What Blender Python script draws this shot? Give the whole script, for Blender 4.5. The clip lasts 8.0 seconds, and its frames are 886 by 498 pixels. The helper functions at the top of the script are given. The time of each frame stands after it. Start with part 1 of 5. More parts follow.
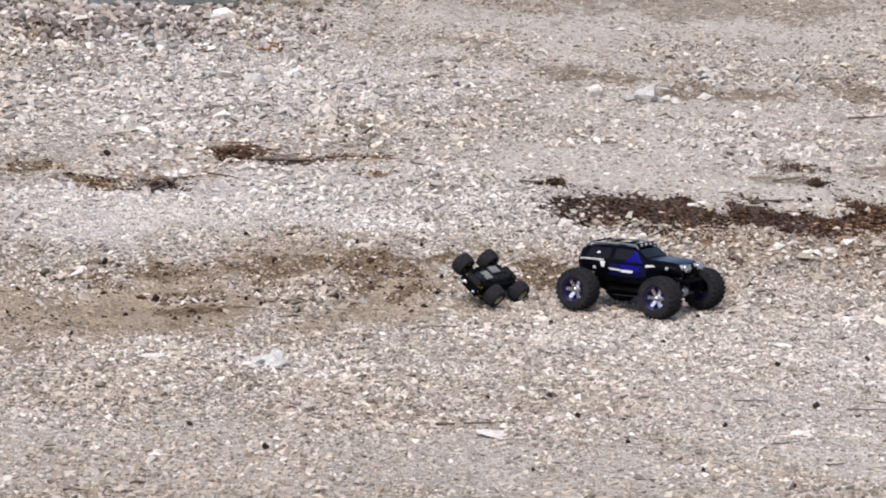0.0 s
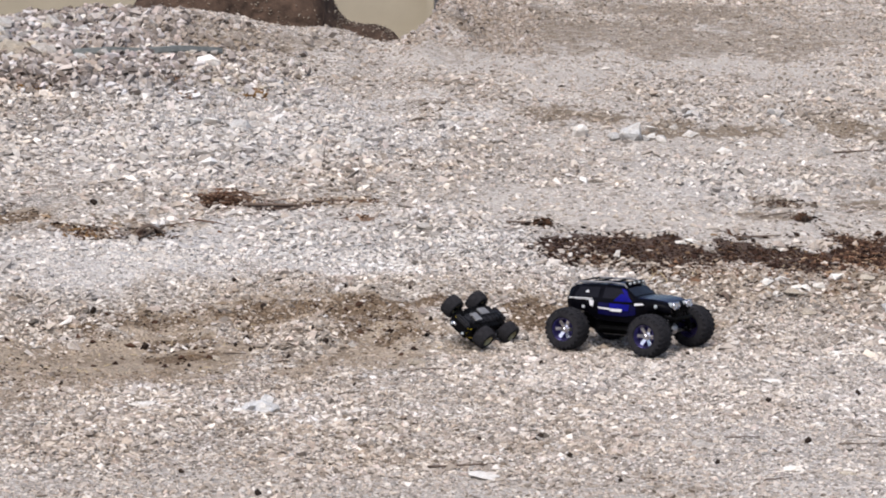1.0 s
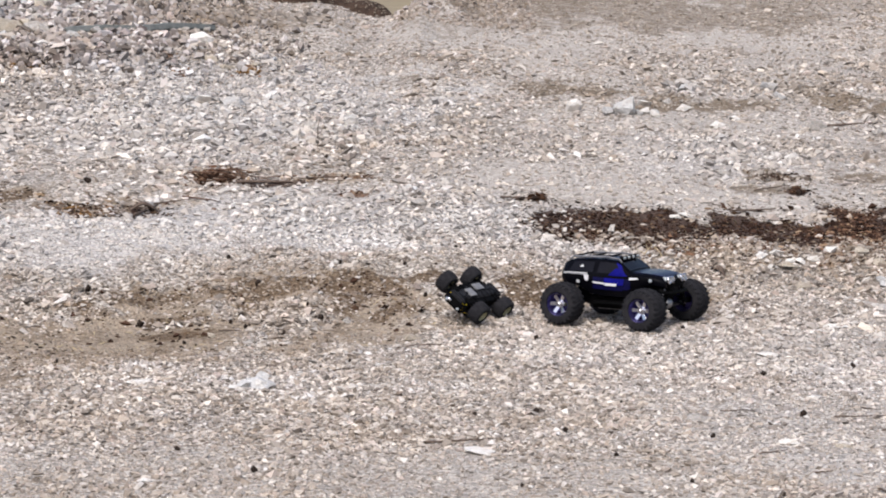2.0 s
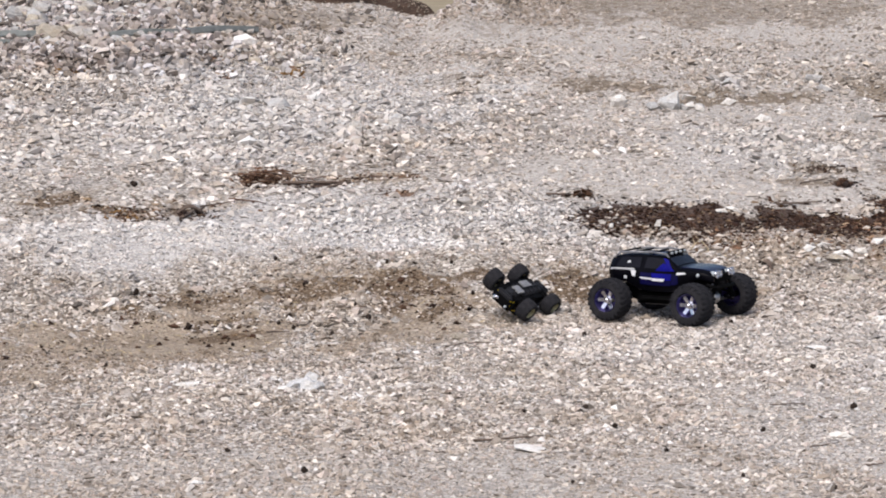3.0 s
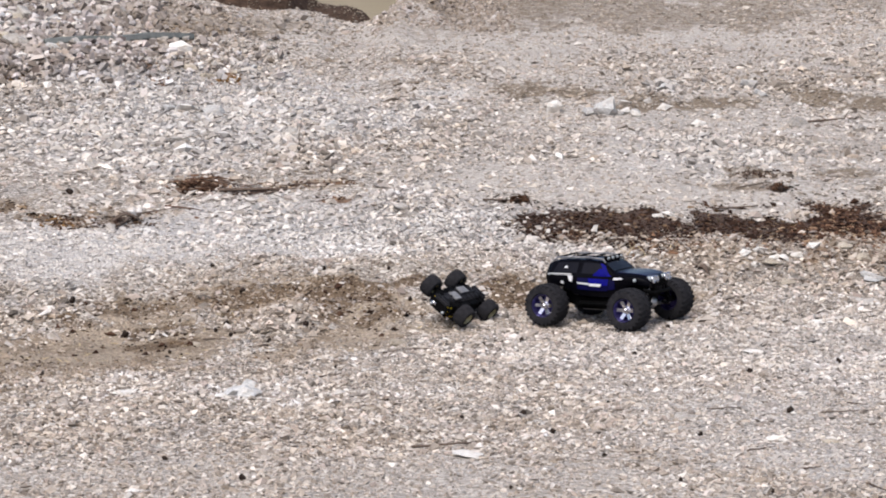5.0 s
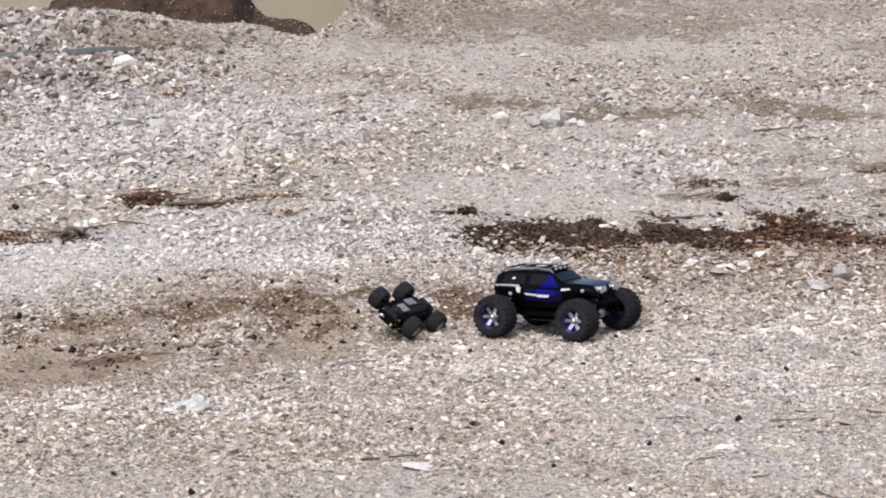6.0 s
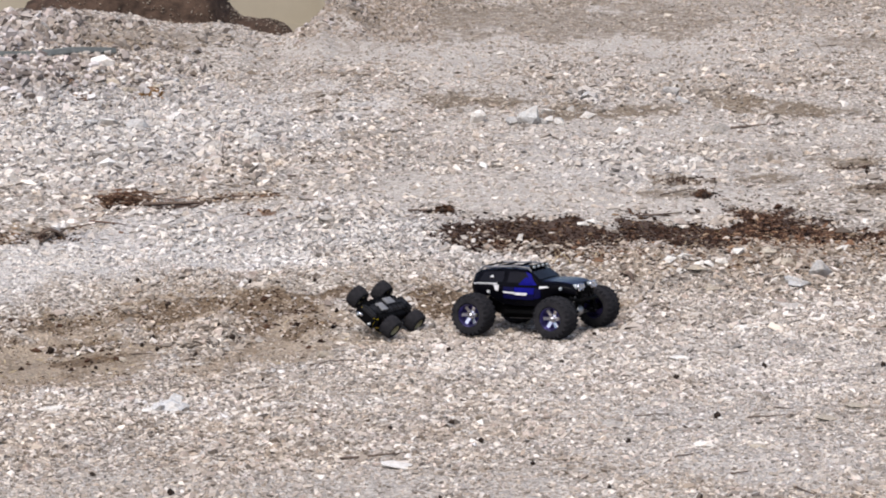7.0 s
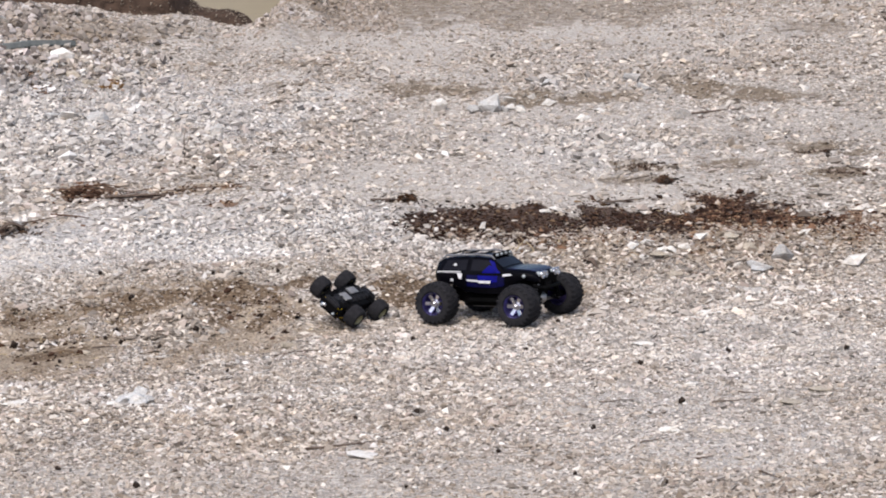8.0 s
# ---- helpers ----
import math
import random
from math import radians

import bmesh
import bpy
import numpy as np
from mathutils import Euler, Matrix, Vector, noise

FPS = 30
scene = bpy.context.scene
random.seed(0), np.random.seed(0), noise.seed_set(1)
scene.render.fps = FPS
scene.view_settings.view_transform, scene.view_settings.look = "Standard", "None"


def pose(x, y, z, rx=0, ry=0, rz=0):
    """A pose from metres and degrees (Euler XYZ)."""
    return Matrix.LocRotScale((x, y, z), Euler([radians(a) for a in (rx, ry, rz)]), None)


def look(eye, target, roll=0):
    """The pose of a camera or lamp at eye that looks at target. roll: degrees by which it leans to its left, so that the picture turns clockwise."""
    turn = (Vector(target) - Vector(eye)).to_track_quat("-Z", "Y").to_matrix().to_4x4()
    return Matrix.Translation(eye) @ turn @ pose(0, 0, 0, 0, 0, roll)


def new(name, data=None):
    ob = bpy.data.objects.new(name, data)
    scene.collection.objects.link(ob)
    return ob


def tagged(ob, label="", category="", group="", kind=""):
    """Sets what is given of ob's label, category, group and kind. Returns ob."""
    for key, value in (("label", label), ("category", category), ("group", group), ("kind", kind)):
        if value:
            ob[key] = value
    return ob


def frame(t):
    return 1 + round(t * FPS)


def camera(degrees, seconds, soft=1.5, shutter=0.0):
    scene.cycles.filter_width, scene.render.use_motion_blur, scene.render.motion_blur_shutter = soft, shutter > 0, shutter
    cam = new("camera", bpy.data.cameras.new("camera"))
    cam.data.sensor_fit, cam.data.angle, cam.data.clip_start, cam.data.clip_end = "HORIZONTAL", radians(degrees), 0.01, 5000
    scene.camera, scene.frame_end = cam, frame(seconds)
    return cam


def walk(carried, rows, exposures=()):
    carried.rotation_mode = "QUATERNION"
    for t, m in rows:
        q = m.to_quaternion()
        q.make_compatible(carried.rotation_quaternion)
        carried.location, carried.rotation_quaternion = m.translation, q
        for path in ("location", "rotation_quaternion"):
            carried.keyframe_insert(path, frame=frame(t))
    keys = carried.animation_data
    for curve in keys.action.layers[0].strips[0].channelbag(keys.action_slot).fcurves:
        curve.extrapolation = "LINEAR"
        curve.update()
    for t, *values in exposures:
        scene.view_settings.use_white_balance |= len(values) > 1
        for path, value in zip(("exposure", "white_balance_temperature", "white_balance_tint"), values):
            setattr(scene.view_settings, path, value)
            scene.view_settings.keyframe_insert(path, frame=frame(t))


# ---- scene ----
# the camera: held by hand at chest height, turning slowly where it stands
FOV = 20.0
cam = camera(FOV, 8.0, soft=1.9)
PATH = [
    (0.0, pose(0.0, 0.0, 1.401, 83.095, -2.135, 0.422)),
    (0.5, pose(0.0, 0.0, 1.401, 83.609, -2.012, -0.012)),
    (1.0, pose(0.0, 0.0, 1.401, 84.070, -1.036, 0.027)),
    (1.2, pose(0.0, 0.0, 1.401, 83.781, -1.045, -0.211)),
    (2.3, pose(0.0, 0.0, 1.401, 83.511, -0.266, 0.208)),
    (2.5, pose(0.0, 0.0, 1.401, 83.606, 0.018, 0.804)),
    (3.0, pose(0.0, 0.0, 1.401, 83.476, 0.374, 0.811)),
    (3.5, pose(0.0, 0.0, 1.401, 83.476, 0.196, -0.018)),
    (4.0, pose(0.0, 0.0, 1.401, 83.552, 0.208, -0.240)),
    (5.5, pose(0.0, 0.0, 1.401, 83.672, 0.751, -1.132)),
    (6.0, pose(0.0, 0.0, 1.401, 83.865, 0.866, -1.888)),
    (6.5, pose(0.0, 0.0, 1.401, 83.782, 1.028, -2.150)),
    (7.0, pose(0.0, 0.0, 1.401, 83.822, 1.147, -2.424)),
    (7.5, pose(0.0, 0.0, 1.401, 83.862, 1.434, -2.832)),
    (8.0, pose(0.0, 0.0, 1.401, 83.543, 1.780, -3.344)),
]
walk(cam, PATH, exposures=[(0.0, 0.50, 6500, 10)])

# ---- light: an overcast sky with a broad, faint sun ----
world = bpy.data.worlds.new("overcast_sky")
scene.world = world
world.use_nodes = True
wn, wl = world.node_tree.nodes, world.node_tree.links
sky = wn.new("ShaderNodeTexSky")
sky.sky_type, sky.sun_disc = "NISHITA", False
sky.sun_elevation, sky.sun_rotation = radians(52), radians(200)
sky.air_density, sky.dust_density, sky.ozone_density = 1.0, 4.0, 1.0
wn["Background"].inputs["Strength"].default_value = 0.13
wl.new(sky.outputs["Color"], wn["Background"].inputs["Color"])
sun = new("sun", bpy.data.lights.new("sun", "SUN"))
sun.data.energy, sun.data.angle, sun.data.color = 2.0, radians(30), (1.0, 0.98, 0.95)
sun.matrix_world = look((-4, -11, 15), (0, 0, 0))


# ---- materials ----
class Nodes:
    """A small helper round one material's node tree."""

    def __init__(self, name, roughness=0.8, metallic=0.0):
        self.material = bpy.data.materials.new(name)
        self.material.use_nodes = True
        self.tree = self.material.node_tree
        self.shader = self.tree.nodes["Principled BSDF"]
        self.shader.inputs["Roughness"].default_value = roughness
        self.shader.inputs["Metallic"].default_value = metallic
        self.shader.inputs["Specular IOR Level"].default_value = 0.5 if roughness < 0.6 else 0.12

    def add(self, kind, **values):
        node = self.tree.nodes.new(kind)
        for key, value in values.items():
            node.inputs[key.replace("_", " ")].default_value = value
        return node

    def link(self, a, b):
        self.tree.links.new(a, b)

    def place(self):
        return self.add("ShaderNodeTexCoord").outputs["Object"]

    def noise(self, scale, detail=4.0, rough=0.6, where=None):
        n = self.add("ShaderNodeTexNoise", Scale=scale, Detail=detail, Roughness=rough)
        self.link(where or self.place(), n.inputs["Vector"])
        return n.outputs["Fac"]

    def ramp(self, fac, *stops):
        r = self.add("ShaderNodeValToRGB")
        e = r.color_ramp.elements
        while len(e) < len(stops):
            e.new(0.5)
        for s, (at, colour) in zip(e, stops):
            s.position, s.color = at, (*colour, 1.0)
        self.link(fac, r.inputs["Fac"])
        return r.outputs["Color"]

    def mix(self, fac, a, b, how="MIX"):
        m = self.tree.nodes.new("ShaderNodeMix")
        m.data_type, m.blend_type = "RGBA", how
        for value, spot in ((fac, 0), (a, 6), (b, 7)):
            if isinstance(value, bpy.types.NodeSocket):
                self.link(value, m.inputs[spot])
            else:
                m.inputs[spot].default_value = value if spot == 0 else (*value, 1.0)
        return m.outputs[2]

    def math(self, how, a, b=0.0):
        m = self.tree.nodes.new("ShaderNodeMath")
        m.operation = how
        for value, spot in ((a, 0), (b, 1)):
            if isinstance(value, bpy.types.NodeSocket):
                self.link(value, m.inputs[spot])
            else:
                m.inputs[spot].default_value = value
        return m.outputs[0]

    def attribute(self, name):
        a = self.add("ShaderNodeAttribute")
        a.attribute_name = name
        return a.outputs["Fac"]

    def colour(self, socket):
        self.link(socket, self.shader.inputs["Base Color"])
        return self

    def bump(self, height, strength=0.4, distance=0.005):
        b = self.add("ShaderNodeBump", Strength=strength, Distance=distance)
        self.link(height, b.inputs["Height"])
        self.link(b.outputs["Normal"], self.shader.inputs["Normal"])
        return self


def plain(name, dark, light, scale=40.0, roughness=0.6, metallic=0.0, bump=0.2, distance=0.002):
    """A surface whose colour wavers between two tones at two scales, with fine relief."""
    n = Nodes(name, roughness, metallic)
    fine, broad = n.noise(scale, 6.0), n.noise(scale * 0.17, 3.0)
    both = n.math("ADD", n.math("MULTIPLY", fine, 0.6), n.math("MULTIPLY", broad, 0.4))
    n.colour(n.ramp(both, (0.33, dark), (0.67, light)))
    if bump:
        n.bump(fine, bump, distance)
    return n.material


def soiled(n, colour):
    """Lays the three kinds of earth over a colour, where their patches lie."""
    grain = n.noise(55.0, 6.0, 0.75)
    clods = n.noise(14.0, 5.0, 0.7)
    earth = n.ramp(grain, (0.3, (0.125, 0.097, 0.070)), (0.5, (0.29, 0.234, 0.178)), (0.7, (0.43, 0.357, 0.28)))
    black = n.ramp(grain, (0.32, (0.018, 0.010, 0.007)), (0.52, (0.046, 0.025, 0.018)), (0.7, (0.085, 0.050, 0.037)))
    damp = n.ramp(grain, (0.3, (0.042, 0.028, 0.018)), (0.52, (0.118, 0.082, 0.054)), (0.7, (0.23, 0.17, 0.118)))
    orange = n.ramp(grain, (0.32, (0.070, 0.039, 0.025)), (0.66, (0.215, 0.134, 0.087)))
    earth = n.mix(n.ramp(n.noise(4.5, 5.0, 0.7), (0.48, (0, 0, 0)), (0.66, (0.75, 0.75, 0.75))), earth, damp)
    loam = n.ramp(grain, (0.3, (0.082, 0.062, 0.044)), (0.5, (0.170, 0.134, 0.100)), (0.7, (0.30, 0.252, 0.200)))
    loam = n.mix(n.ramp(n.noise(6.5, 5.0, 0.7), (0.46, (0, 0, 0)), (0.62, (0.7, 0.7, 0.7))), loam, damp)
    for name, tone in (("loam", loam), ("soil", earth), ("blotch", damp), ("rust", orange), ("humus", black)):
        edge = n.math("ADD", n.attribute(name), n.math("MULTIPLY", n.math("SUBTRACT", clods, 0.5), 0.9))
        fac = n.ramp(edge, (0.34, (0, 0, 0)), (0.62, (1, 1, 1)))
        colour = n.mix(n.math("MULTIPLY", fac, 0.92), colour, tone)
    return colour


def ground_material():
    n = Nodes("gravel_bed", 0.95)
    v = n.add("ShaderNodeTexVoronoi", Scale=70.0)
    n.link(n.place(), v.inputs["Vector"])
    grains = n.add("ShaderNodeSeparateColor")
    n.link(v.outputs["Color"], grains.inputs["Color"])
    chips = n.ramp(grains.outputs[0], (0.0, (0.13, 0.117, 0.105)), (0.25, (0.26, 0.238, 0.218)), (0.7, (0.41, 0.382, 0.356)), (0.95, (0.62, 0.594, 0.568)))
    dust = n.ramp(n.noise(1.3, 5.0), (0.38, (0.80, 0.77, 0.74)), (0.62, (1.0, 0.97, 0.94)))
    base = n.mix(1.0, chips, dust, "MULTIPLY")
    fine = n.ramp(n.noise(160.0, 4.0), (0.35, (0.34, 0.31, 0.285)), (0.65, (0.52, 0.485, 0.455)))
    base = n.mix(n.attribute("sand"), base, fine)
    base = n.mix(n.math("MULTIPLY", n.attribute("chalk"), 0.40), base, (0.57, 0.572, 0.595))
    # bed painted darker under coarse stones, as the shade in their gaps
    base = n.mix(n.math("MULTIPLY", n.attribute("coarse"), 0.50), base, (0.16, 0.147, 0.139))
    n.colour(soiled(n, base))
    height = n.math("ADD", n.math("MULTIPLY", v.outputs["Distance"], -1.0), n.noise(120.0, 4.0))
    n.bump(height, 0.9, 0.008)
    return n.material


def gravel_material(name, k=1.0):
    """Loose chips, each of its own tone; k: how light the stone is, below 1 also for shade in the gaps."""
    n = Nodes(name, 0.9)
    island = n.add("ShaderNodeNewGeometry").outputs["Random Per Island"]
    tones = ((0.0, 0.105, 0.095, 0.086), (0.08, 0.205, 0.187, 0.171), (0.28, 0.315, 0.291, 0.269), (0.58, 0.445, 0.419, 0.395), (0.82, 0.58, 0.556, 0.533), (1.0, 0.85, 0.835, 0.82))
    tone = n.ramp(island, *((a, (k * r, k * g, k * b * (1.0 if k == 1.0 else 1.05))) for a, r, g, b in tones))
    other = n.add("ShaderNodeTexWhiteNoise")
    other.noise_dimensions = "1D"
    n.link(island, other.inputs["W"])
    hue = n.ramp(other.outputs["Value"], (0.0, (1.0, 0.91, 0.82)), (0.06, (1.0, 0.95, 0.90)), (0.45, (1.0, 0.975, 0.955)), (0.78, (0.935, 0.952, 0.98)), (1.0, (1.0, 0.90, 0.875)))
    base = n.mix(1.0, tone, hue, "MULTIPLY")
    grain = n.noise(210.0, 5.0, 0.7)
    base = n.mix(1.0, base, n.ramp(grain, (0.3, (0.72, 0.70, 0.68)), (0.6, (1.0, 1.0, 1.0))), "MULTIPLY")
    stretch = n.add("ShaderNodeMapping")
    stretch.inputs["Scale"].default_value = (0.6, 1.9, 1.0)
    n.link(n.place(), stretch.inputs["Vector"])
    zones = n.ramp(n.noise(1.0, 4.0, 0.62, stretch.outputs["Vector"]), (0.34, (0.80, 0.77, 0.735)), (0.5, (0.98, 0.955, 0.93)), (0.66, (1.12, 1.11, 1.10)))
    base = n.mix(1.0, base, zones, "MULTIPLY")
    tints = n.ramp(n.noise(3.2, 4.0, 0.65), (0.36, (1.01, 0.985, 0.955)), (0.5, (1.0, 1.0, 1.0)), (0.64, (0.98, 0.995, 1.03)))
    base = n.mix(1.0, base, tints, "MULTIPLY")
    base = n.mix(n.math("MULTIPLY", n.attribute("dust"), 0.6), base, (0.43, 0.40, 0.374))
    dirt = n.math("MULTIPLY", n.attribute("dirt"), n.ramp(n.noise(30.0, 4.0), (0.35, (0.3, 0.3, 0.3)), (0.65, (1, 1, 1))))
    base = n.mix(n.math("MULTIPLY", n.attribute("chalk"), 0.50), base, (0.62, 0.632, 0.652))
    base = n.mix(n.math("MULTIPLY", n.attribute("loam"), 0.8), base, (0.19, 0.157, 0.122))
    n.colour(n.mix(dirt, base, (0.20, 0.147, 0.101)))
    n.bump(grain, 0.5, 0.002)
    return n.material


def stone_material(name, dark, mid, light, tint=0.0):
    n = Nodes(name, 0.85)
    fine, broad = n.noise(7.0, 9.0, 0.75), n.noise(2.2, 4.0)
    body = n.ramp(fine, (0.3, dark), (0.52, mid), (0.7, light))
    info = n.add("ShaderNodeObjectInfo").outputs["Random"]
    shade = n.ramp(info, (0.0, (0.84, 0.82, 0.80)), (0.5, (0.95, 0.93, 0.91)), (1.0, (1.05, 1.04, 1.03)))
    stain = n.ramp(broad, (0.45, (1, 1, 1)), (0.68, (0.84, 0.79, 0.73)))
    n.colour(n.mix(1.0, n.mix(1.0, body, shade, "MULTIPLY"), stain, "MULTIPLY"))
    n.bump(n.math("ADD", fine, n.math("MULTIPLY", broad, 2.0)), 0.5, 0.012)
    return n.material


def litter_material(name, *tones):
    """Crumbs of peat, bark and dead leaf, each of its own tone."""
    n = Nodes(name, 0.95)
    island = n.add("ShaderNodeNewGeometry").outputs["Random Per Island"]
    tone = n.ramp(island, *tones)
    n.colour(n.mix(1.0, tone, n.ramp(n.noise(180.0, 4.0), (0.3, (0.6, 0.6, 0.6)), (0.65, (1.0, 1.0, 1.0))), "MULTIPLY"))
    return n.material


# the rubble is a greyer gravel, darkened to paint in the shade between its pieces
M_GROUND, M_GRAVEL, M_RUBBLE_SHADED = ground_material(), gravel_material("gravel_chips"), gravel_material("shaded_grey_rubble_chips", 0.80)
M_PALE = stone_material("pale_limestone", (0.50, 0.492, 0.485), (0.69, 0.682, 0.676), (0.84, 0.834, 0.83))
M_CHALKY = stone_material("bluish_white_limestone", (0.36, 0.37, 0.385), (0.57, 0.58, 0.60), (0.82, 0.83, 0.85))
M_GREY = stone_material("grey_limestone", (0.22, 0.212, 0.204), (0.39, 0.377, 0.366), (0.57, 0.556, 0.542))
M_COOL = stone_material("cool_grey_limestone", (0.27, 0.275, 0.285), (0.42, 0.425, 0.437), (0.60, 0.605, 0.618))
M_BUFF = stone_material("buff_limestone", (0.26, 0.232, 0.195), (0.40, 0.365, 0.315), (0.54, 0.50, 0.445))
M_LITTER = litter_material("peat_and_bark_crumbs", (0.0, (0.008, 0.005, 0.004)), (0.5, (0.032, 0.017, 0.012)), (0.85, (0.075, 0.040, 0.027)), (0.97, (0.12, 0.075, 0.045)), (1.0, (0.28, 0.20, 0.13)))
M_LEAFMOULD = litter_material("rusty_leaf_crumbs", (0.0, (0.028, 0.014, 0.009)), (0.4, (0.105, 0.054, 0.034)), (0.8, (0.21, 0.120, 0.076)), (1.0, (0.42, 0.31, 0.21)))
M_CLOD = plain("dark_peat_crumb", (0.012, 0.009, 0.008), (0.045, 0.032, 0.026), 220.0, 0.95, 0.0, 0.6, 0.003)
M_TWIG = plain("weathered_twig", (0.045, 0.032, 0.026), (0.16, 0.122, 0.102), 120.0, 0.9, 0.0, 0.5)
M_RUSTY = plain("rusty_dead_grass", (0.09, 0.05, 0.022), (0.30, 0.175, 0.075), 40.0, 0.95, 0.0, 0.6, 0.004)
M_MAT = plain("matted_dead_leaves", (0.014, 0.009, 0.007), (0.13, 0.072, 0.046), 40.0, 0.95, 0.0, 0.6, 0.004)
M_ROOT = plain("reddish_brown_root", (0.05, 0.026, 0.018), (0.15, 0.083, 0.056), 120.0, 0.9, 0.0, 0.5)
M_STRAW = plain("dry_stem", (0.26, 0.20, 0.12), (0.48, 0.40, 0.27), 90.0, 0.85)
M_PLANK = plain("weathered_green_grey_wood", (0.10, 0.112, 0.112), (0.21, 0.225, 0.225), 26.0, 0.85, 0.0, 0.4)
M_BANK = plain("brown_leafy_earth", (0.016, 0.011, 0.009), (0.095, 0.062, 0.046), 13.0, 0.95, 0.0, 0.9, 0.03)
M_WALL = plain("beige_plaster", (0.255, 0.228, 0.180), (0.30, 0.268, 0.212), 3.0, 0.85, 0.0, 0.1)
M_POST = plain("cream_paint", (0.25, 0.225, 0.178), (0.31, 0.28, 0.225), 6.0, 0.6)


# ---- shape of the ground: level gravel near the camera, a low bank, a second step, then a rise to a ridge ----
PROFILE_Y = np.array([-400, 0, 6.0, 8.0, 9.45, 9.75, 10.05, 10.4, 11.25, 11.55, 11.95, 12.6, 14.5, 16.5, 18.0, 19.5, 23.0, 40.0, 3000.0])
PROFILE_Z = np.array([-1.0, 0.0, 0.0, 0.0, 0.0, 0.015, 0.085, 0.175, 0.215, 0.25, 0.325, 0.365, 0.58, 0.80, 0.98, 1.16, 1.42, 1.9, 2.2])
# low swells and hollows: x, y, reach along x, reach along y, height
SWELLS = [(-1.35, 9.30, 0.75, 0.55, -0.035), (-0.50, 9.72, 0.14, 0.14, 0.085), (2.2, 9.6, 0.7, 0.5, 0.05), (0.97, 9.98, 0.25, 0.22, -0.022), (-1.9, 10.9, 0.8, 0.5, 0.05),
          (0.9, 13.2, 0.9, 0.5, 0.05), (-0.6, 12.6, 1.1, 0.5, 0.05), (2.3, 14.9, 1.3, 0.35, 0.06), (-2.5, 16.4, 0.9, 0.7, 0.16), (0.35, 11.2, 0.5, 0.25, 0.035), (0.05, 18.7, 0.16, 0.7, 0.22)]

# the line of the ridge
RIDGE_X = np.array([-6, -3.16, -2.75, -2.5, -2.28, -2.08, -1.87, -1.48, -1.29, -1.08, -0.88, -0.68, -0.61, -0.51, -0.39, -0.31, -0.25, -0.19, -0.11, 0])
RIDGE_Z = np.array([1.040, 1.080, 1.145, 1.196, 1.192, 1.186, 1.186, 1.136, 1.098, 1.073, 1.080, 1.034, 0.992, 0.953, 0.939, 0.957, 0.988, 1.016, 1.109, 1.230])


def smooth(a, b, v):
    s = np.clip((v - a) / (b - a), 0.0, 1.0)
    return s * s * (3.0 - 2.0 * s)


LATTICE = np.random.default_rng(7).random((256, 256))


def fbm(x, y, octaves=4):
    """Cloudy noise between 0 and 1, one cell to the unit."""
    total, weight, scale = 0.0, 0.0, 1.0
    for k in range(octaves):
        c, n = math.cos(0.5 + 0.7 * k), math.sin(0.5 + 0.7 * k)
        u, v = (c * np.asarray(x, float) - n * np.asarray(y, float)) * scale + 17.3 * k, (n * np.asarray(x, float) + c * np.asarray(y, float)) * scale + 5.1 * k
        i, j = np.floor(u).astype(int), np.floor(v).astype(int)
        a, b = u - i, v - j
        a, b = a * a * (3 - 2 * a), b * b * (3 - 2 * b)
        i0, i1, j0, j1 = i & 255, (i + 1) & 255, j & 255, (j + 1) & 255
        value = (LATTICE[i0, j0] * (1 - a) + LATTICE[i1, j0] * a) * (1 - b) + (LATTICE[i0, j1] * (1 - a) + LATTICE[i1, j1] * a) * b
        total, weight, scale = total + value / scale, weight + 1.0 / scale, scale * 2.0
    return total / weight


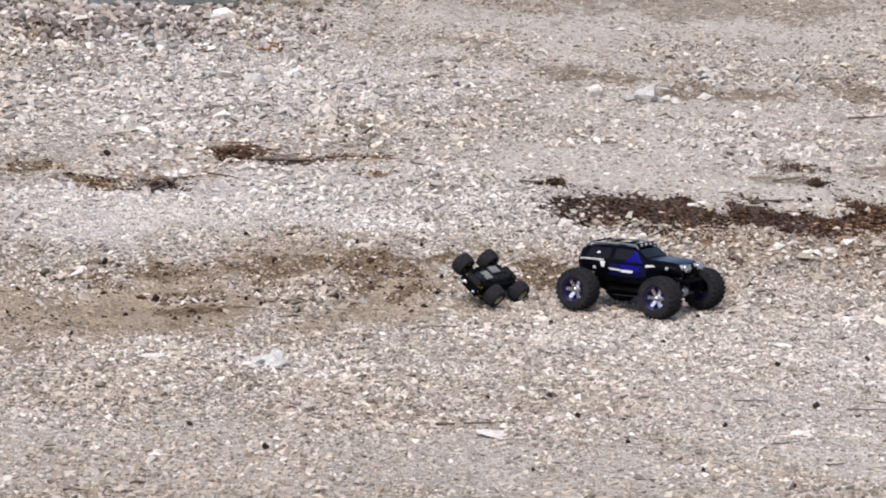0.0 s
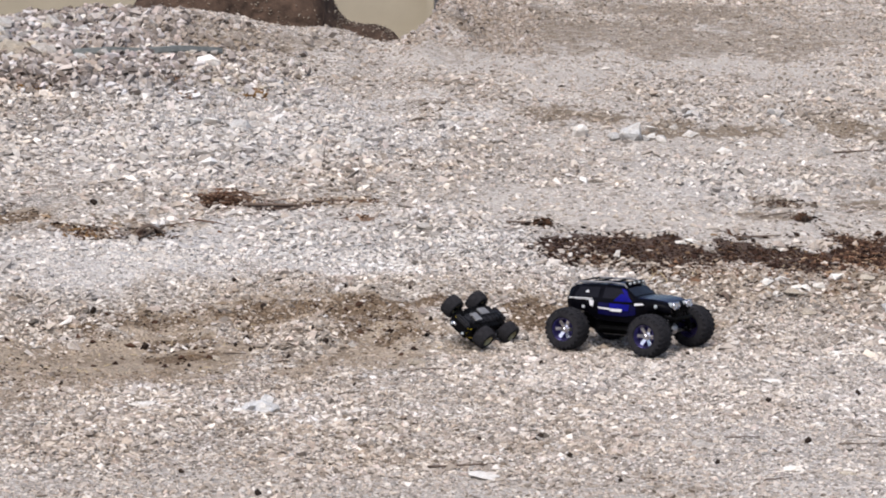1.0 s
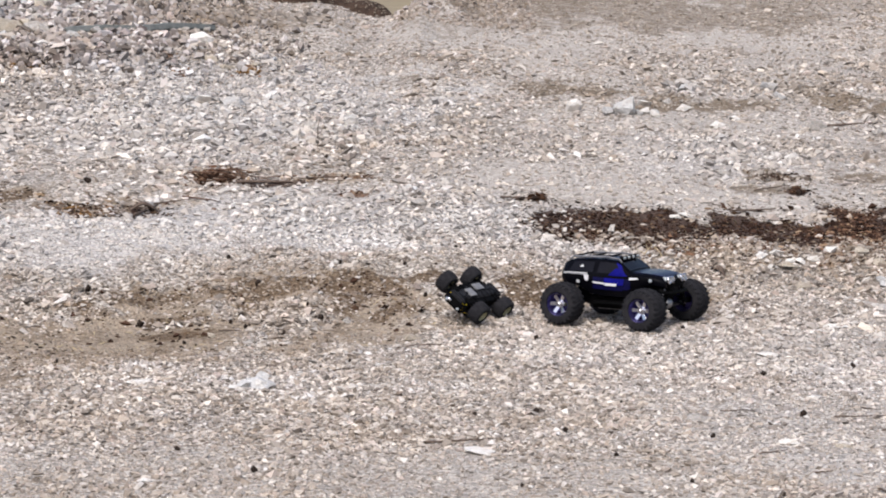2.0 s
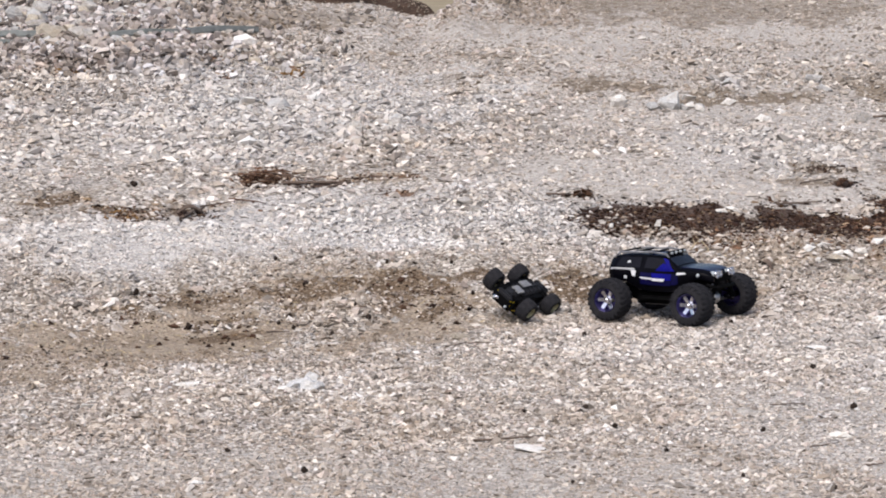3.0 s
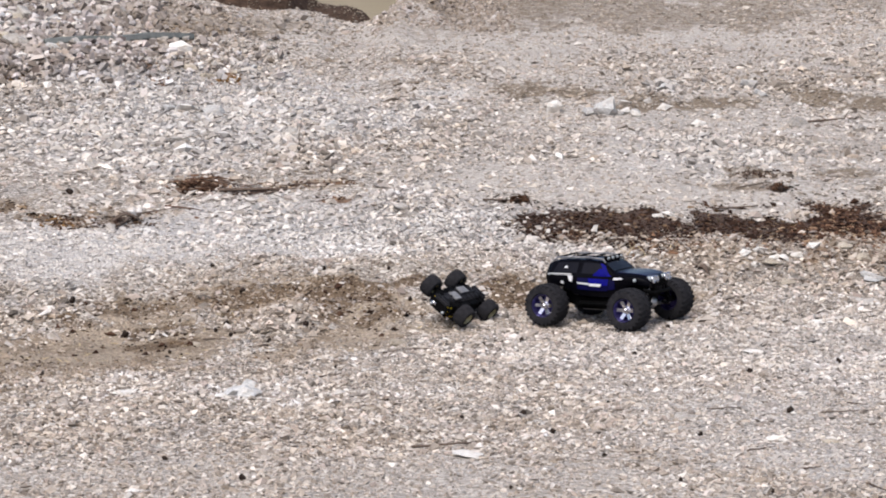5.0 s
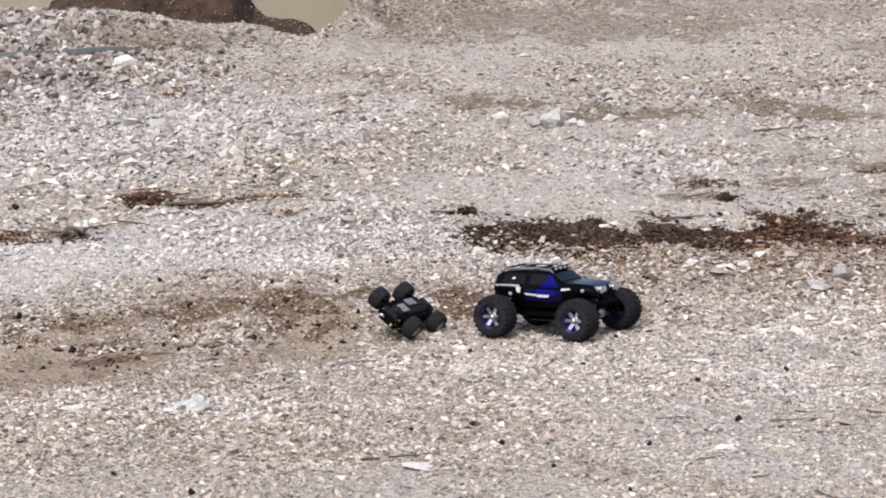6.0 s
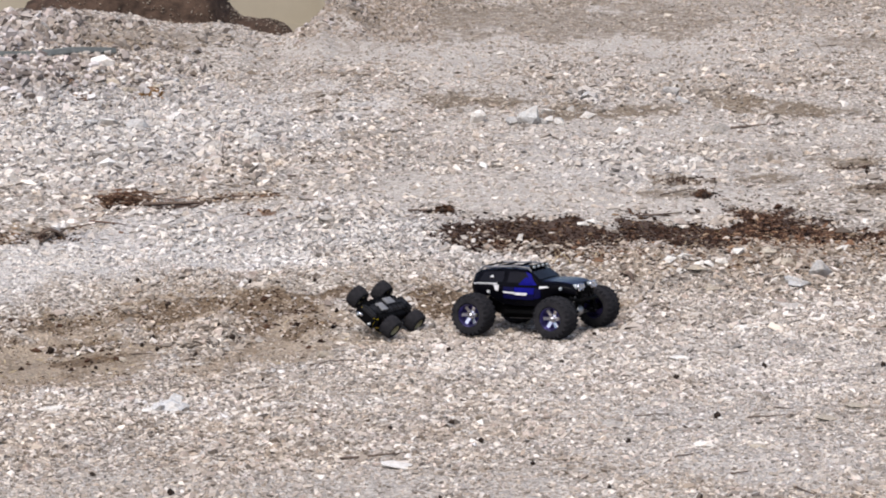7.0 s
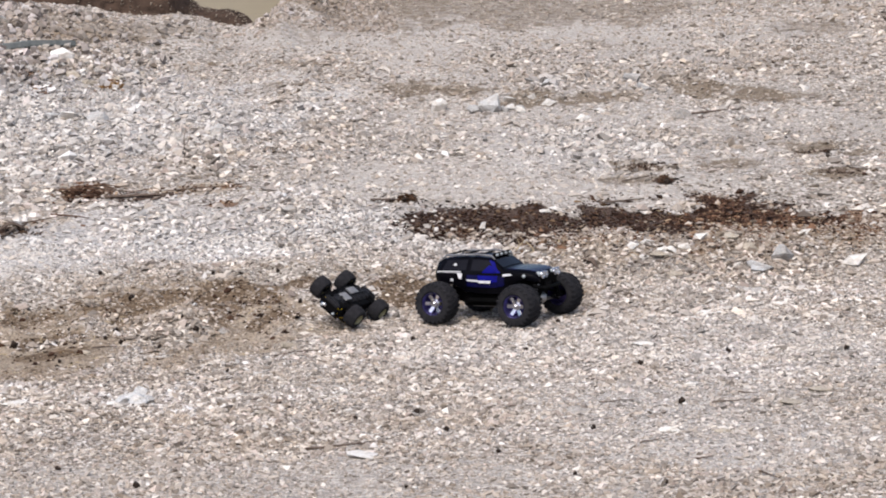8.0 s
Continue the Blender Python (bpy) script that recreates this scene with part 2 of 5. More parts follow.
def ground_height(x, y):
    """Height of the ground at x, y (numbers or arrays)."""
    x, y = np.asarray(x, float), np.asarray(y, float)
    shift = 0.10 * np.sin(1.7 * x + 0.6) + 0.05 * np.sin(4.1 * x + 2.0)
    shift = shift - 0.42 * smooth(0.25, 0.75, x) * (1.0 - smooth(10.4, 11.15, y))
    z = sum(np.interp(y + shift + o, PROFILE_Y, PROFILE_Z) for o in np.linspace(-0.18, 0.18, 7)) / 7.0
    for cx, cy, rx, ry, h in SWELLS:
        z = z + h * np.exp(-((x - cx) / rx) ** 2 - ((y - cy) / ry) ** 2)
    near = np.exp(-((y - 13.0) / 9.0) ** 4) * (1.0 - 0.9 * np.exp(-((x - 0.75) / 0.42) ** 4 - ((y - 9.75) / 0.42) ** 4))
    z = z + near * (0.050 * (fbm(x * 2.2, y * 1.6) - 0.5) + 0.016 * (fbm(x * 9.0 + 40.0, y * 7.0, 3) - 0.5))
    # the stand of the larger car rises a little the way it faces
    pad = np.exp(-((x - 0.75) / 0.42) ** 4 - ((y - 9.75) / 0.42) ** 4)
    z = z + pad * 0.044 * (0.87 * (x - 0.755) - 0.49 * (y - 9.77))
    # lumps on the face of the low bank, fewer where the larger car stands
    band = np.exp(-((y - 9.98) / 0.5) ** 2) * (1.0 - smooth(1.6, 2.4, x)) * (1.0 - 0.85 * smooth(0.25, 0.45, x) * (1.0 - smooth(1.05, 1.3, x)))
    z = z + band * 0.11 * (fbm(x * 5.0 + 9.0, y * 4.5 + 3.0, 3) - 0.5)
    # the ridge west of a notch, with a hollow behind it
    west = 1.0 - smooth(-0.24, 0.02, x)
    crest = np.interp(x, RIDGE_X, RIDGE_Z) - 0.96
    z = z + west * crest * np.exp(-((y - 17.9) / 1.15) ** 2)
    z = z - west * 0.95 * smooth(18.2, 20.6, y) * (1.0 - smooth(26.5, 28.5, y))
    return z


# patches lying on the gravel: x, y, reach along x, reach along y, strength
SOIL = [(-1.38, 9.40, 0.48, 0.49, 1.00), (-1.61, 9.53, 0.29, 0.43, 1.00), (-0.99, 9.59, 0.26, 0.28, 0.80), (-1.01, 9.42, 0.48, 0.51, 1.00), (0.40, 10.08, 0.25, 0.14, 0.80), (0.69, 10.29, 0.19, 0.13, 0.70), (-1.34, 9.08, 0.70, 0.62, 1.00), (-1.60, 9.62, 0.27, 0.25, 0.90), (-1.06, 10.02, 0.34, 0.25, 0.75), (-0.72, 10.06, 0.46, 0.31, 0.60), (-0.35, 9.97, 0.32, 0.27, 0.80), (-0.11, 9.87, 0.27, 0.31, 0.70), (0.02, 9.52, 0.26, 0.15, 0.50), (-0.22, 9.41, 0.24, 0.16, 0.60), (0.62, 10.28, 0.30, 0.15, 0.95), (0.47, 10.09, 0.18, 0.12, 0.80), (1.06, 10.23, 0.35, 0.10, 0.75)]
SOIL += [(-0.43, 12.18, 0.25, 0.08, 0.60), (-1.60, 11.49, 0.10, 0.22, 0.80), (-1.76, 11.66, 0.16, 0.09, 0.50), (-1.68, 17.06, 0.19, 0.16, 0.70), (-1.37, 17.20, 0.16, 0.15, 0.60), (1.47, 10.69, 0.73, 0.18, 0.55), (2.32, 10.89, 0.23, 0.21, 0.60), (0.80, 10.60, 0.36, 0.10, 0.40), (-1.92, 11.83, 0.22, 0.22, 0.60), (-1.48, 11.70, 0.24, 0.18, 0.60), (-1.19, 11.81, 0.16, 0.11, 0.50), (-0.43, 12.10, 0.30, 0.12, 0.60), (1.99, 10.86, 0.65, 0.23, 0.45), (-0.55, 6.36, 1.03, 0.31, 0.33)]
SOIL += [(1.02, 10.74, 0.21, 0.19, 0.6), (1.19, 10.47, 0.12, 0.13, 0.5), (0.57, 10.55, 0.08, 0.1, 0.4)]
LOAM = [(0.67, 15.10, 0.17, 0.31, 0.85), (0.93, 14.93, 0.18, 0.28, 0.80), (1.32, 14.65, 0.17, 0.28, 0.75), (1.70, 14.53, 0.22, 0.16, 0.75), (1.90, 14.54, 0.13, 0.16, 0.60), (2.30, 15.29, 0.16, 0.47, 0.80), (2.38, 14.72, 0.17, 0.17, 1.00), (2.65, 14.47, 0.23, 0.16, 0.85), (2.94, 14.45, 0.20, 0.11, 0.50), (2.67, 12.94, 0.18, 0.20, 0.65), (2.82, 12.69, 0.12, 0.12, 0.60), (1.70, 12.51, 0.13, 0.16, 0.70), (1.57, 12.08, 0.19, 0.12, 0.60), (2.05, 12.48, 0.23, 0.14, 0.60), (2.55, 12.11, 0.22, 0.09, 0.70), (1.81, 18.66, 1.34, 1.22, 0.55), (3.61, 17.32, 0.28, 0.33, 0.50)]
LOAM += [(-1.50, 17.59, 0.77, 0.49, 0.50), (0.29, 19.83, 0.26, 1.46, 0.80), (0.65, 18.61, 0.28, 1.50, 0.48), (1.92, 20.72, 0.95, 1.15, 0.60), (0.58, 19.53, 0.78, 1.77, 0.60), (3.18, 19.32, 1.53, 1.02, 0.45), (0.13, 17.57, 0.47, 0.40, 0.40), (0.58, 15.21, 0.10, 0.28, 0.80), (-0.21, 15.45, 0.14, 0.14, 0.50), (1.99, 16.95, 0.23, 0.15, 0.50), (-1.41, 17.18, 0.47, 0.18, 0.60), (-1.95, 17.35, 0.59, 0.32, 0.45)]
HUMUS = [(0.42, 11.17, 0.06, 0.20, 0.50), (0.54, 11.25, 0.09, 0.22, 0.95), (0.65, 11.22, 0.10, 0.26, 0.90), (0.60, 10.94, 0.06, 0.08, 0.80), (0.84, 11.27, 0.14, 0.29, 1.00), (1.02, 11.25, 0.15, 0.27, 1.00), (0.85, 10.92, 0.11, 0.08, 0.80), (1.19, 11.13, 0.09, 0.15, 0.90), (1.36, 11.24, 0.13, 0.26, 1.00), (1.46, 11.28, 0.13, 0.27, 1.00), (1.65, 11.18, 0.17, 0.32, 1.00), (1.58, 10.87, 0.11, 0.14, 0.80), (1.91, 11.39, 0.11, 0.38, 0.95), (2.07, 11.29, 0.14, 0.31, 0.72), (2.31, 11.22, 0.13, 0.18, 0.77)]
HUMUS += [(1.79, 11.25, 0.13, 0.22, 1.00), (2.00, 11.24, 0.13, 0.18, 0.90), (0.39, 11.73, 0.09, 0.04, 0.80), (0.48, 11.72, 0.05, 0.05, 1.00), (0.94, 11.48, 0.13, 0.04, 0.90), (1.50, 11.65, 0.14, 0.04, 0.80), (1.95, 11.68, 0.07, 0.05, 0.90), (2.11, 11.75, 0.07, 0.05, 0.80), (2.26, 11.57, 0.07, 0.06, 0.80), (-1.06, 12.15, 0.12, 0.12, 0.55), (-0.76, 12.06, 0.17, 0.05, 0.60), (-1.33, 11.56, 0.08, 0.07, 0.70)]
HUMUS += [(0.87, 11.12, 0.1, 0.14, 0.85), (1.07, 11.09, 0.12, 0.14, 0.8), (1.24, 11.09, 0.07, 0.12, 0.7)]
HUMUS += [(2.70, 12.83, 0.12, 0.08, 0.50), (1.71, 12.50, 0.10, 0.09, 0.50), (2.66, 12.13, 0.15, 0.05, 0.50), (1.74, 11.99, 0.04, 0.07, 0.90), (-2.09, 12.04, 0.09, 0.09, 0.30)]
BARE = [(-1.37, 9.32, 0.44, 0.41, 1.00), (-1.61, 9.40, 0.26, 0.37, 1.00), (-1.01, 9.48, 0.43, 0.37, 1.00), (-0.54, 9.44, 0.28, 0.14, 0.70), (-0.05, 9.43, 0.34, 0.09, 0.60), (-0.22, 9.43, 0.24, 0.13, 0.60), (-0.87, 10.16, 0.14, 0.08, 0.50)]
BLOTCH = [(0.26, 10.09, 0.07, 0.06, 0.80), (0.50, 10.18, 0.12, 0.08, 0.80), (-0.80, 10.09, 0.14, 0.14, 0.80), (-0.37, 10.11, 0.11, 0.09, 0.80), (-1.23, 10.03, 0.14, 0.11, 0.75), (-0.77, 10.15, 0.10, 0.11, 0.80), (-0.54, 10.13, 0.09, 0.07, 0.70), (-0.24, 10.02, 0.14, 0.13, 0.80), (-0.38, 9.79, 0.11, 0.11, 0.70), (-0.09, 9.74, 0.15, 0.10, 0.75), (0.13, 9.91, 0.09, 0.10, 0.70), (0.49, 10.13, 0.16, 0.09, 0.80), (0.70, 10.27, 0.16, 0.08, 0.75), (-0.98, 9.75, 0.13, 0.13, 0.70), (-0.99, 9.47, 0.13, 0.08, 0.60), (-0.70, 9.84, 0.09, 0.10, 0.70), (0.90, 10.22, 0.19, 0.07, 0.60)]
BLOTCH += [(-1.68, 11.55, 0.30, 0.13, 0.80), (-1.95, 11.78, 0.16, 0.12, 0.70), (-1.40, 11.50, 0.16, 0.12, 0.60)]
BLOTCH += [(0.35, 10.08, 0.20, 0.13, 0.90), (0.62, 10.14, 0.14, 0.07, 0.80), (1.10, 10.78, 0.20, 0.10, 0.70), (1.42, 10.80, 0.16, 0.09, 0.60), (0.80, 10.85, 0.16, 0.08, 0.60)]
BLOTCH += [(-1.08, 10.09, 0.08, 0.10, 0.85), (-0.81, 10.11, 0.07, 0.12, 0.95), (-0.74, 9.94, 0.06, 0.12, 0.90), (-0.43, 10.04, 0.07, 0.08, 0.90), (-0.29, 10.06, 0.07, 0.13, 0.90), (-0.15, 9.99, 0.06, 0.13, 0.85), (-0.47, 9.71, 0.09, 0.07, 0.80), (-0.27, 10.15, 0.16, 0.05, 0.70), (-1.44, 9.93, 0.10, 0.07, 0.70), (-1.22, 10.01, 0.07, 0.08, 0.70), (-0.96, 10.21, 0.06, 0.08, 0.70), (-0.01, 10.15, 0.09, 0.08, 0.75), (0.88, 10.27, 0.11, 0.09, 0.80), (1.03, 10.20, 0.11, 0.07, 0.75), (0.43, 10.24, 0.09, 0.07, 0.70)]
BLOTCH += [(-1.37, 9.84, 0.14, 0.06, 0.60), (1.10, 10.20, 0.14, 0.06, 0.60), (-0.36, 10.16, 0.14, 0.06, 0.60)]
RUST = [(2.05, 11.20, 0.28, 0.21, 0.90), (2.32, 11.27, 0.23, 0.20, 0.85), (1.79, 11.09, 0.13, 0.30, 0.80), (-1.08, 12.13, 0.10, 0.15, 0.80), (-0.39, 11.79, 0.07, 0.07, 0.80), (-0.42, 12.15, 0.22, 0.07, 0.60), (1.94, 11.65, 0.11, 0.11, 0.70), (-1.57, 15.62, 0.06, 0.07, 0.90), (-1.67, 15.98, 0.07, 0.07, 0.80), (-1.17, 15.75, 0.08, 0.16, 1.00), (-2.54, 15.65, 0.14, 0.12, 0.90), (2.32, 11.19, 0.28, 0.15, 0.70), (-1.05, 12.27, 0.11, 0.17, 0.90), (-1.60, 11.49, 0.12, 0.22, 0.36), (-0.37, 11.83, 0.08, 0.06, 0.80), (-1.58, 11.54, 0.16, 0.17, 0.33), (-1.25, 11.63, 0.16, 0.10, 0.30)]
RUST += [(2.20, 11.22, 0.18, 0.20, 0.90), (2.42, 11.18, 0.20, 0.18, 0.85), (2.62, 11.05, 0.16, 0.14, 0.75), (1.90, 11.30, 0.12, 0.34, 0.80), (2.08, 11.22, 0.13, 0.28, 0.80), (2.27, 11.12, 0.13, 0.20, 0.80), (2.44, 10.90, 0.13, 0.13, 0.70), (0.71, 11.02, 0.07, 0.10, 0.60), (-1.65, 11.36, 0.10, 0.17, 0.54)]
RUST += [(1.09, 10.82, 0.17, 0.15, 0.5)]
RUST += [(2.11, 10.98, 0.36, 0.17, 0.50), (1.84, 10.70, 0.61, 0.11, 0.42), (1.41, 10.84, 0.30, 0.18, 0.50), (1.87, 11.13, 0.15, 0.31, 0.50)]
COARSE = [(0.15, 13.35, 0.30, 0.75, 0.80), (0.58, 13.20, 0.26, 0.55, 0.80), (-0.35, 13.3, 0.40, 0.60, 0.60), (0.12, 11.20, 0.42, 0.60, 0.95), (-0.45, 11.35, 0.40, 0.40, 0.60), (1.45, 13.10, 0.45, 0.50, 0.55), (1.52, 15.0, 0.10, 0.35, 1.00), (-1.39, 14.82, 0.77, 0.97, 1.00), (-0.48, 14.13, 0.51, 0.64, 0.80), (1.48, 15.15, 0.20, 0.56, 0.80), (2.14, 15.32, 0.14, 0.59, 1.00), (1.66, 13.23, 0.60, 0.36, 0.70), (0.67, 10.87, 0.30, 0.22, 0.90), (-0.04, 11.56, 0.26, 0.41, 0.70), (-1.54, 16.46, 0.75, 0.38, 0.90), (-1.86, 14.67, 1.28, 1.48, 0.90), (0.00, 11.37, 0.34, 0.56, 0.80), (0.68, 10.67, 0.53, 0.18, 0.80), (1.71, 10.66, 0.63, 0.17, 1.00), (1.49, 10.60, 0.72, 0.26, 1.00), (-0.50, 9.69, 0.17, 0.17, 1.00), (-1.42, 9.98, 0.16, 0.08, 0.80), (2.22, 15.85, 1.26, 1.37, 0.22), (-2.63, 16.63, 0.44, 0.92, 1.00), (-1.49, 13.86, 0.78, 0.78, 0.50)]
CHALK = [(1.40, 12.98, 0.52, 0.50, 0.45), (1.52, 15.0, 0.10, 0.35, 0.60), (0.12, 11.20, 0.45, 0.60, 0.80), (-1.05, 14.66, 1.05, 1.25, 0.80), (-0.72, 11.50, 0.79, 0.55, 0.70), (1.47, 12.82, 0.44, 0.30, 0.50), (-1.30, 11.08, 0.80, 0.76, 0.80), (-0.45, 11.17, 0.51, 0.67, 0.90), (-1.55, 10.73, 0.60, 0.60, 0.70), (0.69, 10.75, 0.39, 0.15, 0.60), (1.56, 8.81, 0.53, 0.80, 0.35), (-1.71, 13.74, 1.09, 1.18, 0.50), (1.20, 7.39, 0.44, 0.82, 0.30), (-0.10, 11.31, 0.39, 0.54, 0.60), (-0.27, 11.73, 0.40, 0.37, 0.60), (0.75, 9.02, 0.53, 0.39, 0.20)]
SAND = [(0.69, 12.30, 0.64, 0.60, 0.60), (1.28, 11.89, 0.70, 0.35, 0.65), (-1.45, 10.74, 0.61, 0.28, 0.40), (0.99, 12.19, 0.55, 0.36, 0.50), (-0.22, 6.74, 1.55, 0.50, 0.45), (1.06, 8.37, 1.16, 1.50, 0.18), (1.82, 18.05, 1.77, 3.84, 0.50), (1.43, 13.46, 1.50, 1.27, 0.45), (1.18, 13.41, 1.20, 0.77, 0.40), (1.45, 17.44, 2.35, 1.22, 0.60)]


def part(name, bm, material, parent=None, label="", smooth_shade=True):
    """Links a bmesh as one mesh object, under a thing or a part if one is given."""
    data = bpy.data.meshes.new(name)
    bm.to_mesh(data)
    bm.free()
    data.materials.append(material)
    if smooth_shade:
        data.shade_smooth()
    ob = new(name, data)
    if parent:
        ob.parent = parent
    return tagged(ob, label)


def grid_lines(*spans):
    return np.unique(np.concatenate([np.linspace(a, b, n) for a, b, n in spans]).round(4))


def patch_strength(patches, x, y):
    """How strongly a kind of earth covers each place."""
    total = np.zeros_like(x)
    wobble = 1.5 * (fbm(x * 4.0, y * 2.6, 5) - 0.5) + 0.7 * (fbm(x * 17.0 + 3.0, y * 11.0, 3) - 0.5)
    ragged = 1.5 * (fbm(x * 11.0 + 7.0, y * 7.0, 4) - 0.5)
    for cx, cy, rx, ry, s in patches:
        r = np.sqrt(((x - cx) / rx) ** 2 + ((y - cy) / ry) ** 2) + wobble + (ragged if rx < 0.3 else 0.0)
        total = np.maximum(total, s * (1.0 - smooth(0.6, 1.35, r)))
    return total


def floats(data, name, values):
    data.attributes.new(name, "FLOAT", "POINT").data.foreach_set("value", np.asarray(values, np.float32))


def build_ground():
    xs = grid_lines((-2500, -60, 12), (-60, -8, 18), (-8, -3.4, 24), (-3.4, 4.4, 300), (4.4, 9, 24), (9, 60, 18), (60, 2500, 12))
    ys = grid_lines((-2500, -40, 10), (-40, 0, 14), (0, 6.0, 30), (6.0, 13.0, 280), (13.0, 20.0, 170), (20, 34, 40), (34, 120, 20), (120, 2500, 14))
    gx, gy = np.meshgrid(xs, ys)
    z = ground_height(gx, gy)
    verts = np.stack([gx.ravel(), gy.ravel(), z.ravel()], 1)
    nx, ny = len(xs), len(ys)
    i = (np.arange(ny - 1)[:, None] * nx + np.arange(nx - 1)[None, :]).ravel()
    faces = np.stack([i, i + 1, i + nx + 1, i + nx], 1)
    data = bpy.data.meshes.new("ground")
    data.from_pydata(verts.tolist(), [], faces.tolist())
    for name, patches in (("soil", SOIL), ("loam", LOAM), ("coarse", COARSE), ("humus", HUMUS), ("rust", RUST), ("sand", SAND), ("blotch", BLOTCH), ("chalk", CHALK)):
        floats(data, name, patch_strength(patches, verts[:, 0], verts[:, 1]))
    data.materials.append(M_GROUND)
    data.shade_smooth()
    return tagged(new("ground", data), "pale crushed limestone gravel with brown soil patches", "ground", kind="structure")


def scatter(name, label, rng, x, y, size, dirt, flat=(0.35, 0.8), blocks=False, material=M_GRAVEL, category="gravel", stretch=1.0, lean_by=0.28, lift=(0.0, 0.16)):
    """One mesh of many angular chips lying on the ground: flat skewed flakes, or chunky blocks."""
    n = len(x)
    if blocks:
        solid = np.array([[-1, -1, -0.7], [1, -1, -0.7], [1, 1, -0.7], [-1, 1, -0.7], [0, -0.95, 0.7], [0.95, 0, 0.7], [0, 0.95, 0.7], [-0.95, 0, 0.7]], float)
        face = np.array([[0, 2, 1], [0, 3, 2], [4, 5, 6], [4, 6, 7], [0, 1, 4], [1, 2, 5], [2, 3, 6], [3, 0, 7], [4, 1, 5], [5, 2, 6], [6, 3, 7], [7, 0, 4]])
    else:
        solid = np.array([[-1, -1, 0], [1, -1, 0], [1, 1, 0], [-1, 1, 0], [0, 0, -1.1], [0, 0, 1.1]], float)
        face = np.array([[0, 1, 5], [1, 2, 5], [2, 3, 5], [3, 0, 5], [1, 0, 4], [2, 1, 4], [3, 2, 4], [0, 3, 4]])
    corners, sides = len(solid), face.shape[1]
    v = np.repeat(solid[None], n, 0)
    if blocks:
        v[:, 4:, :2] *= rng.uniform(0.6, 1.0, (n, 1, 2))
    skew = 0.24 if blocks else 0.42
    v[:, :, :2] += rng.uniform(-skew, skew, (n, corners, 2))
    v[:, :, 2] += rng.uniform(-0.35, 0.35, (n, corners))
    v *= (0.5 * size[:, None] * np.stack([stretch * rng.uniform(0.8, 1.6, n), rng.uniform(0.6, 1.0, n), rng.uniform(*flat, n)], 1))[:, None, :]
    spin, tilt, lean = rng.uniform(0, 6.283, n), rng.normal(0, lean_by, n), rng.normal(0, lean_by, n)
    for a, (p, q) in ((tilt, (1, 2)), (lean, (0, 2)), (spin, (0, 1))):
        c, s = np.cos(a)[:, None], np.sin(a)[:, None]
        vp, vq = v[:, :, p].copy(), v[:, :, q].copy()
        v[:, :, p], v[:, :, q] = c * vp - s * vq, s * vp + c * vq
    v[:, :, 0] += x[:, None]
    v[:, :, 1] += y[:, None]
    v[:, :, 2] += (ground_height(x, y) + size * rng.uniform(*lift, n))[:, None]
    loops = (np.arange(n)[:, None, None] * corners + face[None]).ravel().astype(np.int32)
    data = bpy.data.meshes.new(name)
    data.vertices.add(n * corners)
    data.vertices.foreach_set("co", v.ravel().astype(np.float32))
    data.loops.add(len(loops))
    data.loops.foreach_set("vertex_index", loops)
    data.polygons.add(n * len(face))
    data.polygons.foreach_set("loop_start", np.arange(0, len(loops), sides, dtype=np.int32))
    data.update(calc_edges=True)
    data.shade_flat()
    floats(data, "dirt", np.repeat(dirt, corners))
    floats(data, "loam", np.repeat(patch_strength(LOAM, x, y) * rng.uniform(0.3, 1.0, n), corners))
    floats(data, "dust", np.repeat(patch_strength(SAND, x, y) * rng.uniform(0.5, 1.0, n), corners))
    floats(data, "chalk", np.repeat(patch_strength(CHALK, x, y) * rng.uniform(0.3, 1.0, n), corners))
    data.materials.append(material)
    return tagged(new(name, data), label, category, kind="stuff")


